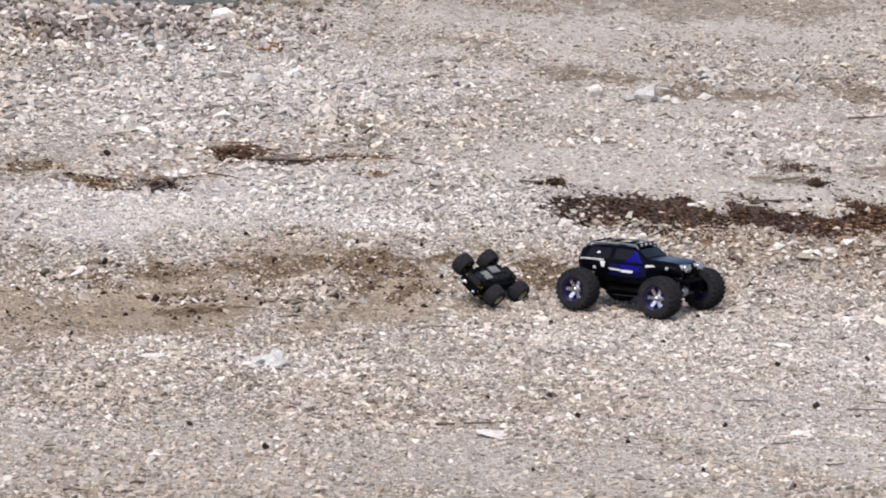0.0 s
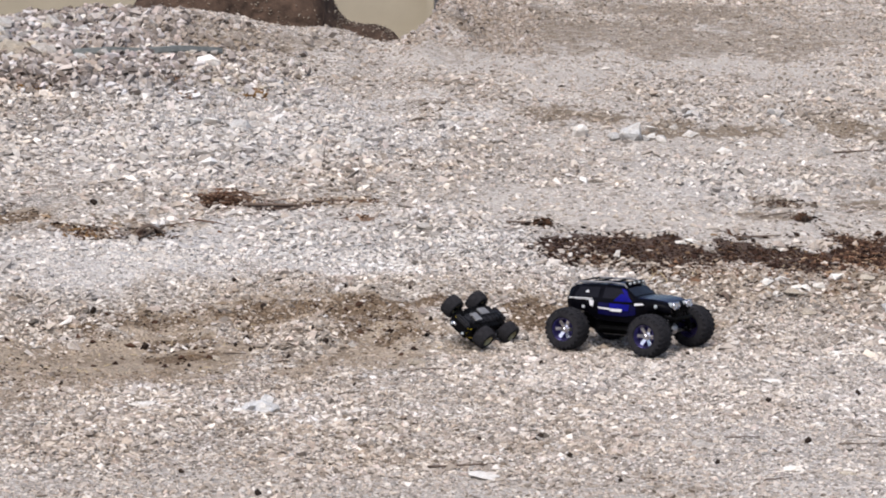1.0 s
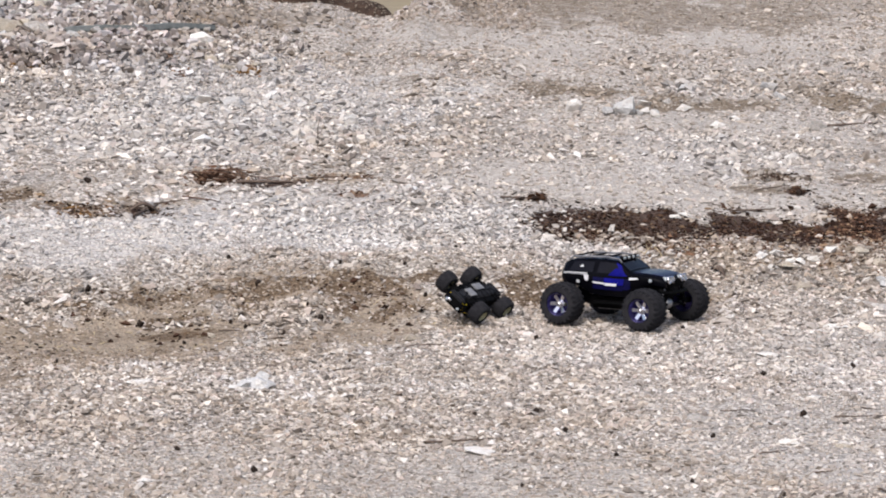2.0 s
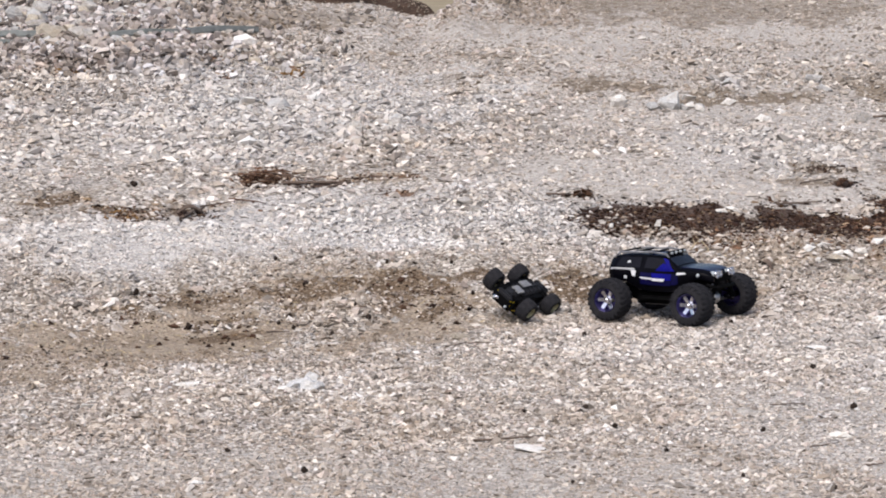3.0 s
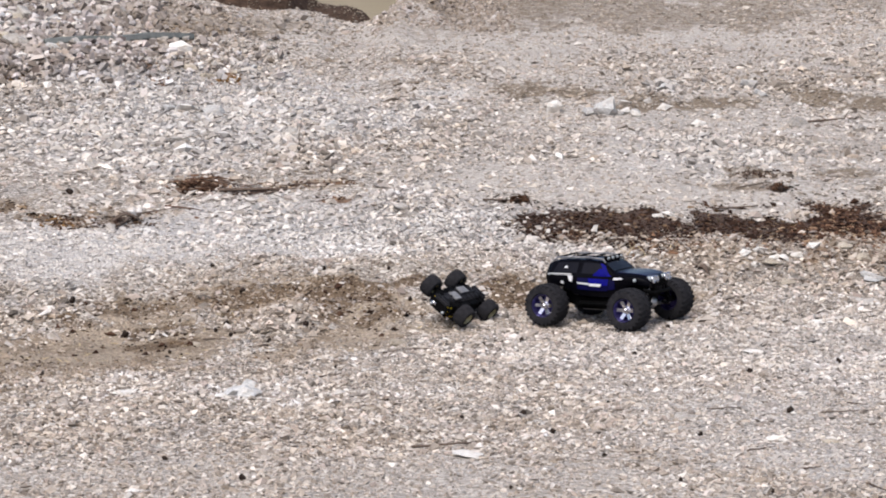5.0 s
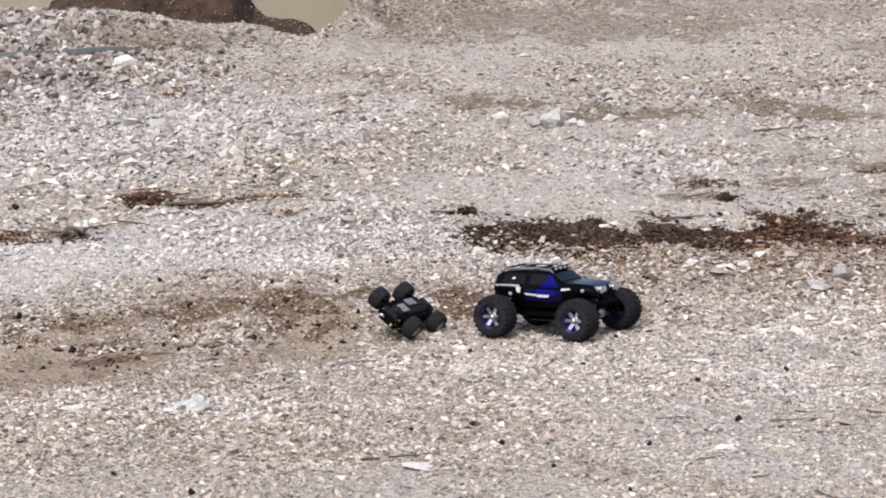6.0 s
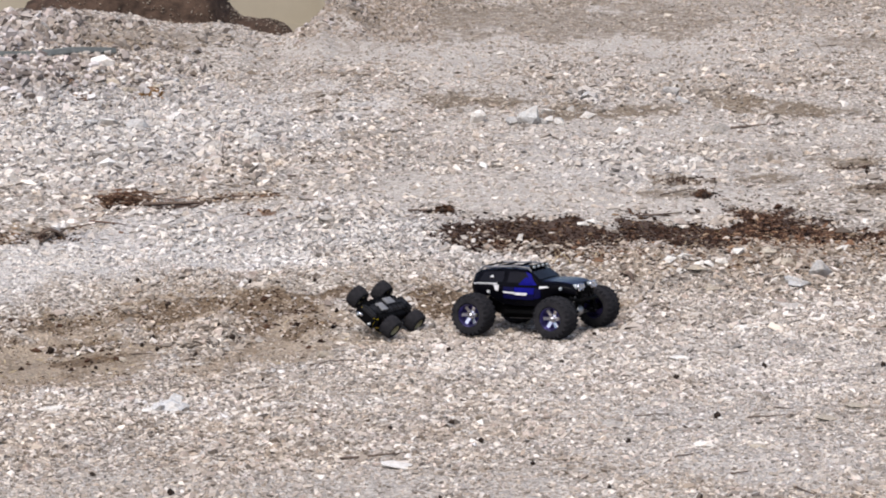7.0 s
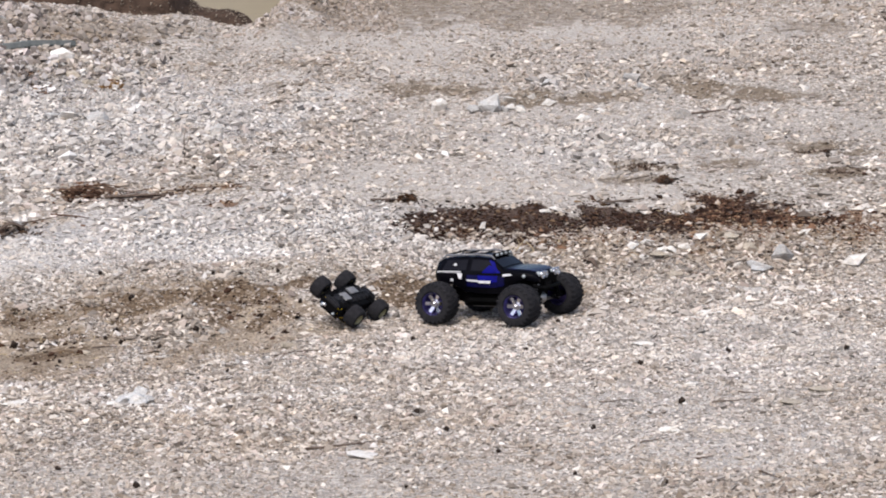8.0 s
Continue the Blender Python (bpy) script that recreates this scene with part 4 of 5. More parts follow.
def side_panel(table, name, material, parent, side, x0, x1, v0, v1, slant0=0.0, slant1=0.0, proud=0.0025, label=""):
    """A thin panel lying on the shell's flank. v runs 0 to 1 from sill to belt, 1 to 2 from belt to roof edge; slants move its upper corners along."""
    bm = bmesh.new()
    nu, nv = 9, 4
    outer, inner = [], []
    for j in range(nv):
        v = v0 + (v1 - v0) * j / (nv - 1)
        row_o, row_i = [], []
        for i in range(nu):
            u = j / (nv - 1)
            a, b = x0 + slant0 * u, x1 + slant1 * u
            x = a + (b - a) * i / (nu - 1)
            sill, belt, top, wide, narrow = shell_at(table, x)
            if v <= 1.0:
                z, y = sill + (belt - sill) * v, wide * (0.96 + 0.05 * math.sin(math.pi * min(1.0, v)))
            else:
                z, y = belt + (top - belt) * (v - 1.0), wide + (narrow - wide) * (v - 1.0)
            row_o.append(bm.verts.new((x, side * (y + proud), z)))
            row_i.append(bm.verts.new((x, side * (y - 0.002), z)))
        outer.append(row_o)
        inner.append(row_i)
    for g in (outer, inner):
        for j in range(nv - 1):
            for i in range(nu - 1):
                bm.faces.new((g[j][i], g[j][i + 1], g[j + 1][i + 1], g[j + 1][i]))
    rim_o = outer[0] + [r[-1] for r in outer[1:]] + outer[-1][-2::-1] + [r[0] for r in outer[-2:0:-1]]
    rim_i = inner[0] + [r[-1] for r in inner[1:]] + inner[-1][-2::-1] + [r[0] for r in inner[-2:0:-1]]
    for k in range(len(rim_o)):
        m = (k + 1) % len(rim_o)
        bm.faces.new((rim_o[k], rim_o[m], rim_i[m], rim_i[k]))
    bmesh.ops.recalc_face_normals(bm, faces=bm.faces)
    ob = part(name, bm, material, parent, label)
    ob.data.set_sharp_from_angle(angle=radians(40))
    return ob


def top_panel(table, name, material, parent, x0, x1, share, proud=0.003, label=""):
    """A panel lying on the shell's top or windscreen slope, over a share of its width."""
    bm = bmesh.new()
    nu, nv = 8, 7
    layers = []
    for lift in (proud, -0.004):
        rows = []
        for i in range(nu):
            x = x0 + (x1 - x0) * i / (nu - 1)
            sill, belt, top, wide, narrow = shell_at(table, x)
            d = (top - sill) * 0.06
            rows.append([bm.verts.new((x, narrow * share * (2 * j / (nv - 1) - 1), top + d * (0.25 - 0.35 * abs(2 * j / (nv - 1) - 1)) + lift)) for j in range(nv)])
        layers.append(rows)
    for g in layers:
        for i in range(nu - 1):
            for j in range(nv - 1):
                bm.faces.new((g[i][j], g[i + 1][j], g[i + 1][j + 1], g[i][j + 1]))
    for i in range(nu - 1):
        for j in (0, nv - 1):
            bm.faces.new((layers[0][i][j], layers[0][i + 1][j], layers[1][i + 1][j], layers[1][i][j]))
    for j in range(nv - 1):
        for i in (0, nu - 1):
            bm.faces.new((layers[0][i][j], layers[0][i][j + 1], layers[1][i][j + 1], layers[1][i][j]))
    bmesh.ops.recalc_face_normals(bm, faces=bm.faces)
    ob = part(name, bm, material, parent, label)
    ob.data.set_sharp_from_angle(angle=radians(40))
    return ob


def build_truck(m):
    t = tagged(empty("model_truck", m), "black and blue radio-controlled monster truck on chrome wheels", "model truck")
    S = TRUCK_SHELL
    body = shell(S, "body_shell", M_SHELL, t, "glossy black shell with blue panels")
    top_panel(S, "hood_panel", M_HOOD, body, 0.082, 0.203, 0.92, label="dark blue-grey hood")
    top_panel(S, "windscreen", M_GLASS, body, 0.026, 0.064, 0.90, label="smoked windscreen")
    top_panel(S, "roof_panel", M_HOOD, body, -0.19, 0.010, 0.80, label="dark blue-grey roof skin")
    for s in (-1, 1):
        side_panel(S, "door_panel", M_BLUE, body, s, -0.036, 0.046, 0.60, 0.988, -0.004, 0.004, label="deep blue door panel")
        side_panel(S, "fender_panel", M_NAVY, body, s, 0.047, 0.078, 0.40, 0.97, 0.004, -0.004, label="navy wing panel")
        side_panel(S, "door_skin", M_NAVY, body, s, -0.085, 0.046, 0.36, 0.595, 0.0, 0.0, label="navy lower door")
        side_panel(S, "rear_door_panel", M_NAVY, body, s, -0.085, -0.040, 0.60, 0.985, 0.0, 0.0, label="navy rear door panel")
        # blue strip paints the reflection along the screen pillar
        side_panel(S, "screen_pillar", M_BLUE, body, s, 0.044, 0.062, 1.02, 1.90, -0.036, -0.034, 0.004, label="screen pillar with a deep blue painted reflection")
        side_panel(S, "front_window", M_GLASS, body, s, -0.068, 0.046, 1.12, 1.86, 0.004, -0.026, label="smoked side window")
        side_panel(S, "rear_window", M_GLASS, body, s, -0.195, -0.088, 1.12, 1.84, 0.018, 0.004, label="smoked rear quarter window")
        side_panel(S, "window_patch", M_BLUE, body, s, -0.020, 0.050, 0.99, 1.55, 0.030, -0.018, 0.0045, label="deep blue patch below the window")
        side_panel(S, "window_decal", M_DECAL_GLINT, body, s, -0.147, -0.131, 1.45, 1.60, 0.006, -0.004, 0.0045, label="small silver window decal")
        side_panel(S, "flank_stripe", M_DECAL_GLINT, body, s, -0.222, -0.112, 0.92, 1.05, 0.004, 0.0, 0.0035, label="silver flank stripe")
        side_panel(S, "stripe_tail", M_DECAL_GLINT, body, s, -0.120, -0.108, 0.64, 0.93, -0.008, 0.003, 0.0038, label="silver stripe tail")
        side_panel(S, "door_lettering", M_DECAL_GLINT, body, s, -0.034, 0.016, 0.55, 0.66, 0.004, 0.004, 0.0045, label="silver lettering bar")
        side_panel(S, "door_flash", M_DECAL_GLINT, body, s, -0.080, -0.034, 0.60, 0.67, -0.008, 0.0, 0.0045, label="thin silver flash")
        # a highlight by the hood, painted on as a pale strip
        side_panel(S, "hood_stripe", M_DECAL_GLINT, body, s, 0.070, 0.112, 0.84, 0.98, 0.002, -0.01, 0.0035, label="pale highlight painted along the wing")
        side_panel(S, "shield_badge", M_DECAL_GLINT, body, s, -0.156, -0.145, 0.34, 0.52, 0.0, 0.0, 0.004, label="small silver badge")
    bm = bmesh.new()
    box(bm, 0.213, -0.058, 0.158, 0.224, 0.058, 0.186, 0.003)
    for k in range(7):
        box(bm, 0.222, -0.050 + 0.0145 * k, 0.160, 0.228, -0.045 + 0.0145 * k, 0.184)
    part("grille", bm, M_BLACK, body, "black slatted grille", False)
    for s in (-1, 1):
        for k, (y, r) in enumerate(((0.066, 0.012), (0.040, 0.010))):
            bm = bmesh.new()
            rod(bm, (0.200, s * y, 0.190), (0.226, s * y, 0.190), r, r * 0.95, 16)
            bmesh.ops.create_uvsphere(bm, u_segments=14, v_segments=8, radius=r * 0.93, matrix=Matrix.Translation((0.224, s * y, 0.190)) @ Matrix.Diagonal((0.45, 1, 1, 1)))
            lamp = part("headlight", bm, M_LAMP, body, "clear round headlight")
            bm = bmesh.new()
            revolve(bm, [(-0.004, r), (-0.004, r + 0.0035), (0.004, r + 0.0035), (0.004, r)], 18)
            bezel = part("bezel", bm, M_CHROME, lamp, "chrome bezel")
            bezel.matrix_basis = pose(0.224, s * y, 0.190, 0, 0, 90)
        bm = bmesh.new()
        rod(bm, (0.155, s * 0.095, 0.182), (0.163, s * 0.107, 0.187), 0.005, 0.007, 10)
        part("side_marker", bm, M_LAMP, body, "pale side lamp")
        # roof rails
        bm = bmesh.new()
        pts = [(-0.205, 0.244), (-0.190, 0.258), (-0.05, 0.264), (0.012, 0.259), (0.022, 0.248)]
        for (xa, za), (xb, zb) in zip(pts, pts[1:]):
            rod(bm, (xa, s * 0.078, za), (xb, s * 0.078, zb), 0.0042)
        for x, z in pts:
            bmesh.ops.create_icosphere(bm, subdivisions=1, radius=0.0045, matrix=Matrix.Translation((x, s * 0.078, z)))
        part("roof_rail", bm, M_RAIL, t, "dark grey tubular roof rail")
    for x in (-0.185, -0.125, -0.06, 0.005):
        bm = bmesh.new()
        rod(bm, (x, -0.079, 0.260), (x, 0.079, 0.260), 0.0036)
        part("roof_bar", bm, M_BLACK, t)
    for y in (-0.054, -0.018, 0.018, 0.054):
        bm = bmesh.new()
        box(bm, 0.006, y - 0.012, 0.253, 0.024, y + 0.012, 0.268, 0.004)
        lamp = part("roof_lamp", bm, M_BLACK, t, "small square roof lamp")
        bm = bmesh.new()
        box(bm, 0.022, y - 0.009, 0.256, 0.027, y + 0.009, 0.266, 0.001)
        part("lens", bm, M_LAMP, lamp)
    # chassis and drive
    bm = bmesh.new()
    box(bm, -0.19, -0.048, 0.074, 0.19, 0.048, 0.165, 0.010)
    box(bm, -0.120, -0.082, 0.062, 0.108, 0.082, 0.130, 0.012)
    chassis = part("chassis", bm, M_BLACK, t, "black moulded chassis tub", False)
    bm = bmesh.new()
    box(bm, -0.10, -0.045, 0.054, 0.09, 0.045, 0.0612, 0.003)
    part("skid_plate", bm, M_RAIL, chassis, "scuffed grey skid plate", False)
    for s in (-1, 1):
        bm = bmesh.new()
        box(bm, -0.085, s * 0.092 - 0.012, 0.080, 0.075, s * 0.092 + 0.012, 0.094, 0.003)
        part("side_step", bm, M_BLACK, chassis, "", False)
    for x0, x1, z, n in ((0.19, 0.226, 0.138, "front_bumper"), (-0.205, -0.25, 0.135, "rear_bumper")):
        bm = bmesh.new()
        e = 1 if x1 > 0 else -1
        rod(bm, (x1, -0.072, z), (x1, 0.072, z), 0.008)
        for s in (-1, 1):
            rod(bm, (x1, s * 0.072, z), (x1 - e * 0.035, s * 0.088, z + 0.012), 0.007)
            rod(bm, (e * 0.17, s * 0.03, 0.118), (x1, s * 0.03, z), 0.007)
        rod(bm, (x1 - e * 0.006, -0.045, z + 0.028), (x1 - e * 0.006, 0.045, z + 0.028), 0.006)
        for s in (-1, 1):
            rod(bm, (x1, s * 0.045, z), (x1 - e * 0.006, s * 0.045, z + 0.028), 0.006)
        part(n, bm, M_BLACK, t, "black tubular bumper")
    for e in (-1, 1):
        ax = e * 0.179
        bm = bmesh.new()
        rod(bm, (ax, -0.135, 0.080), (ax, 0.135, 0.080), 0.007)
        bmesh.ops.create_uvsphere(bm, u_segments=12, v_segments=8, radius=0.024, matrix=Matrix.Translation((ax, 0, 0.092)) @ Matrix.Diagonal((1.1, 1, 1, 1)))
        part("axle", bm, M_STEEL, t, "grey metal axle")
        for s in (-1, 1):
            bm = bmesh.new()
            for dx in (-0.026, 0.026):
                rod(bm, (ax + dx, s * 0.045, 0.092), (ax + dx * 0.4, s * 0.138, 0.070), 0.0055)
            rod(bm, (ax, s * 0.05, 0.120), (ax, s * 0.135, 0.098), 0.0045)
            part("suspension_arm", bm, M_BLACK, t)
            bm = bmesh.new()
            rod(bm, (ax + e * 0.022, s * 0.120, 0.078), (ax + e * 0.026, s * 0.066, 0.152), 0.0045)
            shock = part("shock_absorber", bm, M_RAIL, t, "dark grey shock absorber")
            bm = bmesh.new()
            a, b = Vector((ax + e * 0.0225, s * 0.113, 0.089)), Vector((ax + e * 0.0255, s * 0.074, 0.142))
            for k in range(9):
                c = a.lerp(b, k / 8)
                turn = (b - a).to_track_quat("Z", "Y").to_matrix().to_4x4()
                bmesh.ops.create_cone(bm, cap_ends=True, segments=12, radius1=0.0105, radius2=0.0105, depth=0.0032, matrix=Matrix.Translation(c) @ turn)
            part("coil_spring", bm, M_BLACK, shock, "black coil spring")
            wheel(t, (ax, s * 0.186, 0.0838), 0.0838, 0.092, 0.044, s, M_RIMBLUE, M_CHROME, 6, 24, -4.0 if e > 0 else 0.0, "large wheel with chrome spokes")
    return t


def rest(x, y, heading, wheels):
    """A pose for a car whose wheels stand on the ground: x, y of its middle, heading in degrees, and (half wheelbase, half track)."""
    a = radians(heading)
    f, l = Vector((math.cos(a), math.sin(a), 0)), Vector((-math.sin(a), math.cos(a), 0))
    spots = []
    for e in (1, -1):
        for s in (1, -1):
            p = Vector((x, y, 0)) + f * e * wheels[0] + l * s * wheels[1]
            p.z = float(ground_height(p.x, p.y))
            spots.append(p)
    fl, fr, bl, br = spots
    ahead, left = ((fl + fr) - (bl + br)).normalized(), ((fl + bl) - (fr + br)).normalized()
    up = ahead.cross(left).normalized()
    left = up.cross(ahead)
    m = Matrix((ahead, left, up)).transposed().to_4x4()
    m.translation = (fl + fr + bl + br) / 4 + up * 0.004
    return m


build_truck(rest(0.755, 9.768, -32.0, (0.179, 0.180)))


M_UNDER = plain("dusty_black_plastic", (0.007, 0.007, 0.0085), (0.022, 0.022, 0.026), 45.0, 0.6, 0.0, 0.2)
M_COVER = plain("dull_grey_plastic", (0.10, 0.10, 0.108), (0.24, 0.24, 0.25), 60.0, 0.55, 0.0, 0.1)


def build_buggy(m):
    """A small yellow model car, lying on its roof."""
    t = tagged(empty("model_car", m), "small overturned yellow radio-controlled car with black chassis", "model car")
    S = BUGGY_SHELL
    body = shell(S, "body_shell", M_YELLOW, t, "glossy yellow pickup shell")
    bm = bmesh.new()
    for x0, x1 in ((-0.119, -0.06), (-0.06, 0.0), (0.0, 0.06), (0.06, 0.118)):
        w = 1.03 * min(shell_at(S, x0)[3], shell_at(S, x1)[3]) + 0.002
        z = min(shell_at(S, x0)[0], shell_at(S, x1)[0])
        box(bm, x0, -w, z - 0.003, x1, w, z + 0.034, 0.003)
    part("undertray", bm, M_BLACK, body, "dusty black undertray", False)
    top_panel(S, "windscreen", M_GLASS, body, 0.012, 0.030, 0.9, 0.002)
    for s in (-1, 1):
        side_panel(S, "side_window", M_GLASS, body, s, -0.036, 0.016, 1.15, 1.85, 0.004, -0.012, 0.002)
        # black panel paints the shade on the yellow lower flank
        side_panel(S, "side_stripe", M_SHELL, body, s, -0.110, 0.112, 0.02, 0.98, 0.0, 0.0, 0.002, label="yellow lower flank painted black for shade")
        bm = bmesh.new()
        rod(bm, (0.130, s * 0.030, 0.070), (0.1455, s * 0.030, 0.070), 0.006, 0.005, 12)
        part("headlight", bm, M_LAMP, body)
    bm = bmesh.new()
    box(bm, -0.100, -0.026, 0.022, 0.100, 0.026, 0.040, 0.004)
    box(bm, -0.070, -0.036, 0.026, 0.062, 0.036, 0.042, 0.005)
    for k in range(5):
        box(bm, -0.078 + 0.030 * k, -0.033, 0.0185, -0.070 + 0.030 * k, 0.033, 0.0275, 0.002)
    rod(bm, (-0.09, 0.0, 0.020), (0.09, 0.0, 0.020), 0.0045)
    chassis = part("chassis", bm, M_UNDER, t, "black chassis seen from below", False)
    bm = bmesh.new()
    box(bm, -0.050, 0.000, 0.0155, 0.006, 0.036, 0.0216, 0.002)
    part("battery_cover", bm, M_COVER, chassis, "grey cover plate", False)
    bm = bmesh.new()
    box(bm, 0.036, -0.024, 0.0150, 0.080, 0.018, 0.0216, 0.002)
    part("gearbox_cover", bm, M_COVER, chassis, "grey cover plate", False)
    # black block added over the yellow nose to stand for its shade
    bm = bmesh.new()
    box(bm, 0.106, -0.050, 0.034, 0.139, 0.050, 0.086, 0.010)
    part("grille", bm, M_BLACK, body, "black block over the yellow nose, for its shade", False)
    # short plated rod added to give a pale glint at the nose
    bm = bmesh.new()
    rod(bm, (0.139, 0.012, 0.062), (0.139, 0.036, 0.064), 0.0065, 0.005, 10)
    part("light_bar", bm, M_CHROME, body, "short shiny rod added as a glint on the nose")
    for e, n in ((1, "front_bumper"), (-1, "rear_bumper")):
        bm = bmesh.new()
        box(bm, min(e * 0.098, e * 0.126), -0.018, 0.022, max(e * 0.098, e * 0.126), 0.018, 0.046, 0.005)
        box(bm, min(e * 0.124, e * 0.144), -0.036, 0.024, max(e * 0.124, e * 0.144), 0.036, 0.044, 0.006)
        part(n, bm, M_UNDER, t, "", False)
        bm = bmesh.new()
        box(bm, min(e * 0.074, e * 0.079), -0.034, 0.030, max(e * 0.074, e * 0.079), 0.034, 0.086, 0.002)
        part("shock_tower", bm, M_UNDER, t, "", False)
        ax = e * 0.090
        bm = bmesh.new()
        rod(bm, (ax, -0.070, 0.040), (ax, 0.070, 0.040), 0.0075)
        bmesh.ops.create_uvsphere(bm, u_segments=10, v_segments=7, radius=0.017, matrix=Matrix.Translation((ax, 0, 0.036)))
        part("axle", bm, M_UNDER, t)
        for s in (-1, 1):
            bm = bmesh.new()
            for dx in (-0.014, 0.014):
                rod(bm, (ax + dx, s * 0.020, 0.030), (ax + dx * 0.5, s * 0.068, 0.034), 0.0045)
            part("suspension_arm", bm, M_BLACK, t)
            bm = bmesh.new()
            rod(bm, (ax - e * 0.012, s * 0.046, 0.040), (ax - e * 0.014, s * 0.030, 0.078), 0.005, 0.004)
            part("shock_absorber", bm, M_STEEL, t)
            wheel(t, (ax, s * 0.091, 0.042), 0.0435, 0.051, 0.021, s, M_RIMCREAM, M_RIMCREAM, 5, 16, 0.0, "small wheel with a cream rim")
    return t


def tumbled(x, y, ahead, up, build):
    """Builds a car lying askew and lets it down until its lowest point touches the ground."""
    f = Vector(ahead).normalized()
    u = (Vector(up) - f * Vector(up).dot(f)).normalized()
    m = Matrix((f, u.cross(f), u)).transposed().to_4x4()
    m.translation = (x, y, 1.0)
    ob = build(m)
    bpy.context.view_layer.update()
    gap = 9.0
    for o in ob.children_recursive:
        for v in o.data.vertices:
            p = o.matrix_world @ v.co
            gap = min(gap, p.z - float(ground_height(p.x, p.y)))
    m.translation.z -= gap + 0.006
    ob.matrix_basis = m
    return ob


tumbled(0.1835, 9.645, (-0.53, -0.84, 0.0), (-0.47, 0.36, -0.80), build_buggy)


# ---- single stones and dark crumbs: x, y, width, height ----
PALE_STONES = [(1.422, 14.374, 0.085, 0.046), (1.554, 13.830, 0.088, 0.050), (1.207, 14.533, 0.079, 0.039), (1.686, 14.136, 0.058, 0.032), (1.150, 11.466, 0.060, 0.021), (1.516, 10.60, 0.048, 0.022), (1.43, 10.56, 0.05, 0.024), (0.136, 7.124, 0.086, 0.018), (1.043, 7.243, 0.060, 0.020), (-0.772, 6.653, 0.043, 0.018), (1.047, 7.237, 0.057, 0.020), (1.225, 8.992, 0.095, 0.019), (1.242, 8.065, 0.056, 0.017), (1.520, 9.506, 0.057, 0.020), (1.578, 9.486, 0.044, 0.017)]
PALE_STONES += [(-1.335, 14.49, 0.112, 0.062), (1.397, 10.642, 0.058, 0.032), (1.47, 10.66, 0.055, 0.030), (1.554, 10.590, 0.050, 0.030), (1.62, 10.64, 0.05, 0.03), (1.096, 11.407, 0.052, 0.023), (0.791, 11.099, 0.035, 0.035), (2.333, 10.503, 0.107, 0.049), (2.187, 10.854, 0.060, 0.025), (-0.977, 8.233, 0.091, 0.015), (1.701, 10.722, 0.064, 0.029), (1.526, 9.473, 0.052, 0.022), (-1.031, 8.287, 0.046, 0.011), (-0.973, 8.231, 0.038, 0.009), (-0.930, 8.247, 0.034, 0.011), (-1.075, 8.279, 0.027, 0.010), (-1.250, 7.814, 0.040, 0.018), (1.856, 9.677, 0.076, 0.022)]
BUFF_STONES = [(-2.74, 16.12, 0.20, 0.13), (-1.43, 15.9, 0.11, 0.05), (-1.30, 15.75, 0.10, 0.045), (-0.077, 9.270, 0.063, 0.030), (1.840, 10.728, 0.069, 0.030), (1.908, 10.641, 0.078, 0.034), (1.906, 10.627, 0.068, 0.037), (-0.843, 9.441, 0.034, 0.017), (1.218, 9.019, 0.104, 0.017), (1.551, 10.424, 0.067, 0.033), (-0.838, 9.436, 0.030, 0.017), (1.210, 7.241, 0.050, 0.015), (1.514, 7.719, 0.079, 0.013), (-0.160, 7.897, 0.047, 0.014), (1.506, 10.566, 0.097, 0.024), (1.628, 7.839, 0.073, 0.015)]
COOL_STONES = [(2.001, 15.033, 0.102, 0.061), (2.029, 14.745, 0.080, 0.047), (-0.463, 13.977, 0.088, 0.057), (1.478, 14.923, 0.088, 0.047), (-1.158, 14.40, 0.118, 0.066), (2.028, 10.534, 0.088, 0.088), (1.916, 10.450, 0.106, 0.043), (1.911, 10.432, 0.087, 0.034), (-1.423, 14.566, 0.079, 0.046), (1.161, 14.210, 0.064, 0.039), (1.243, 14.239, 0.058, 0.032)]
GREY_STONES = [(-1.307, 13.638, 0.068, 0.037), (-0.657, 13.752, 0.074, 0.050), (-0.523, 12.602, 0.040, 0.026), (-1.617, 13.037, 0.053, 0.030), (1.448, 12.541, 0.051, 0.028), (2.434, 13.729, 0.082, 0.044), (2.094, 13.861, 0.070, 0.051), (2.390, 12.675, 0.035, 0.023), (-0.452, 13.908, 0.075, 0.056), (-0.680, 13.751, 0.081, 0.074), (-1.680, 12.967, 0.077, 0.059), (0.821, 7.647, 0.070, 0.025), (-0.461, 13.829, 0.075, 0.062), (-0.590, 13.608, 0.043, 0.025), (-0.329, 9.610, 0.048, 0.026), (2.135, 13.955, 0.083, 0.051), (2.116, 15.659, 0.078, 0.050), (1.356, 14.588, 0.066, 0.040), (0.218, 14.360, 0.052, 0.026), (-0.069, 11.609, 0.073, 0.042)]
GREY_STONES += [(-0.017, 11.463, 0.057, 0.036)]
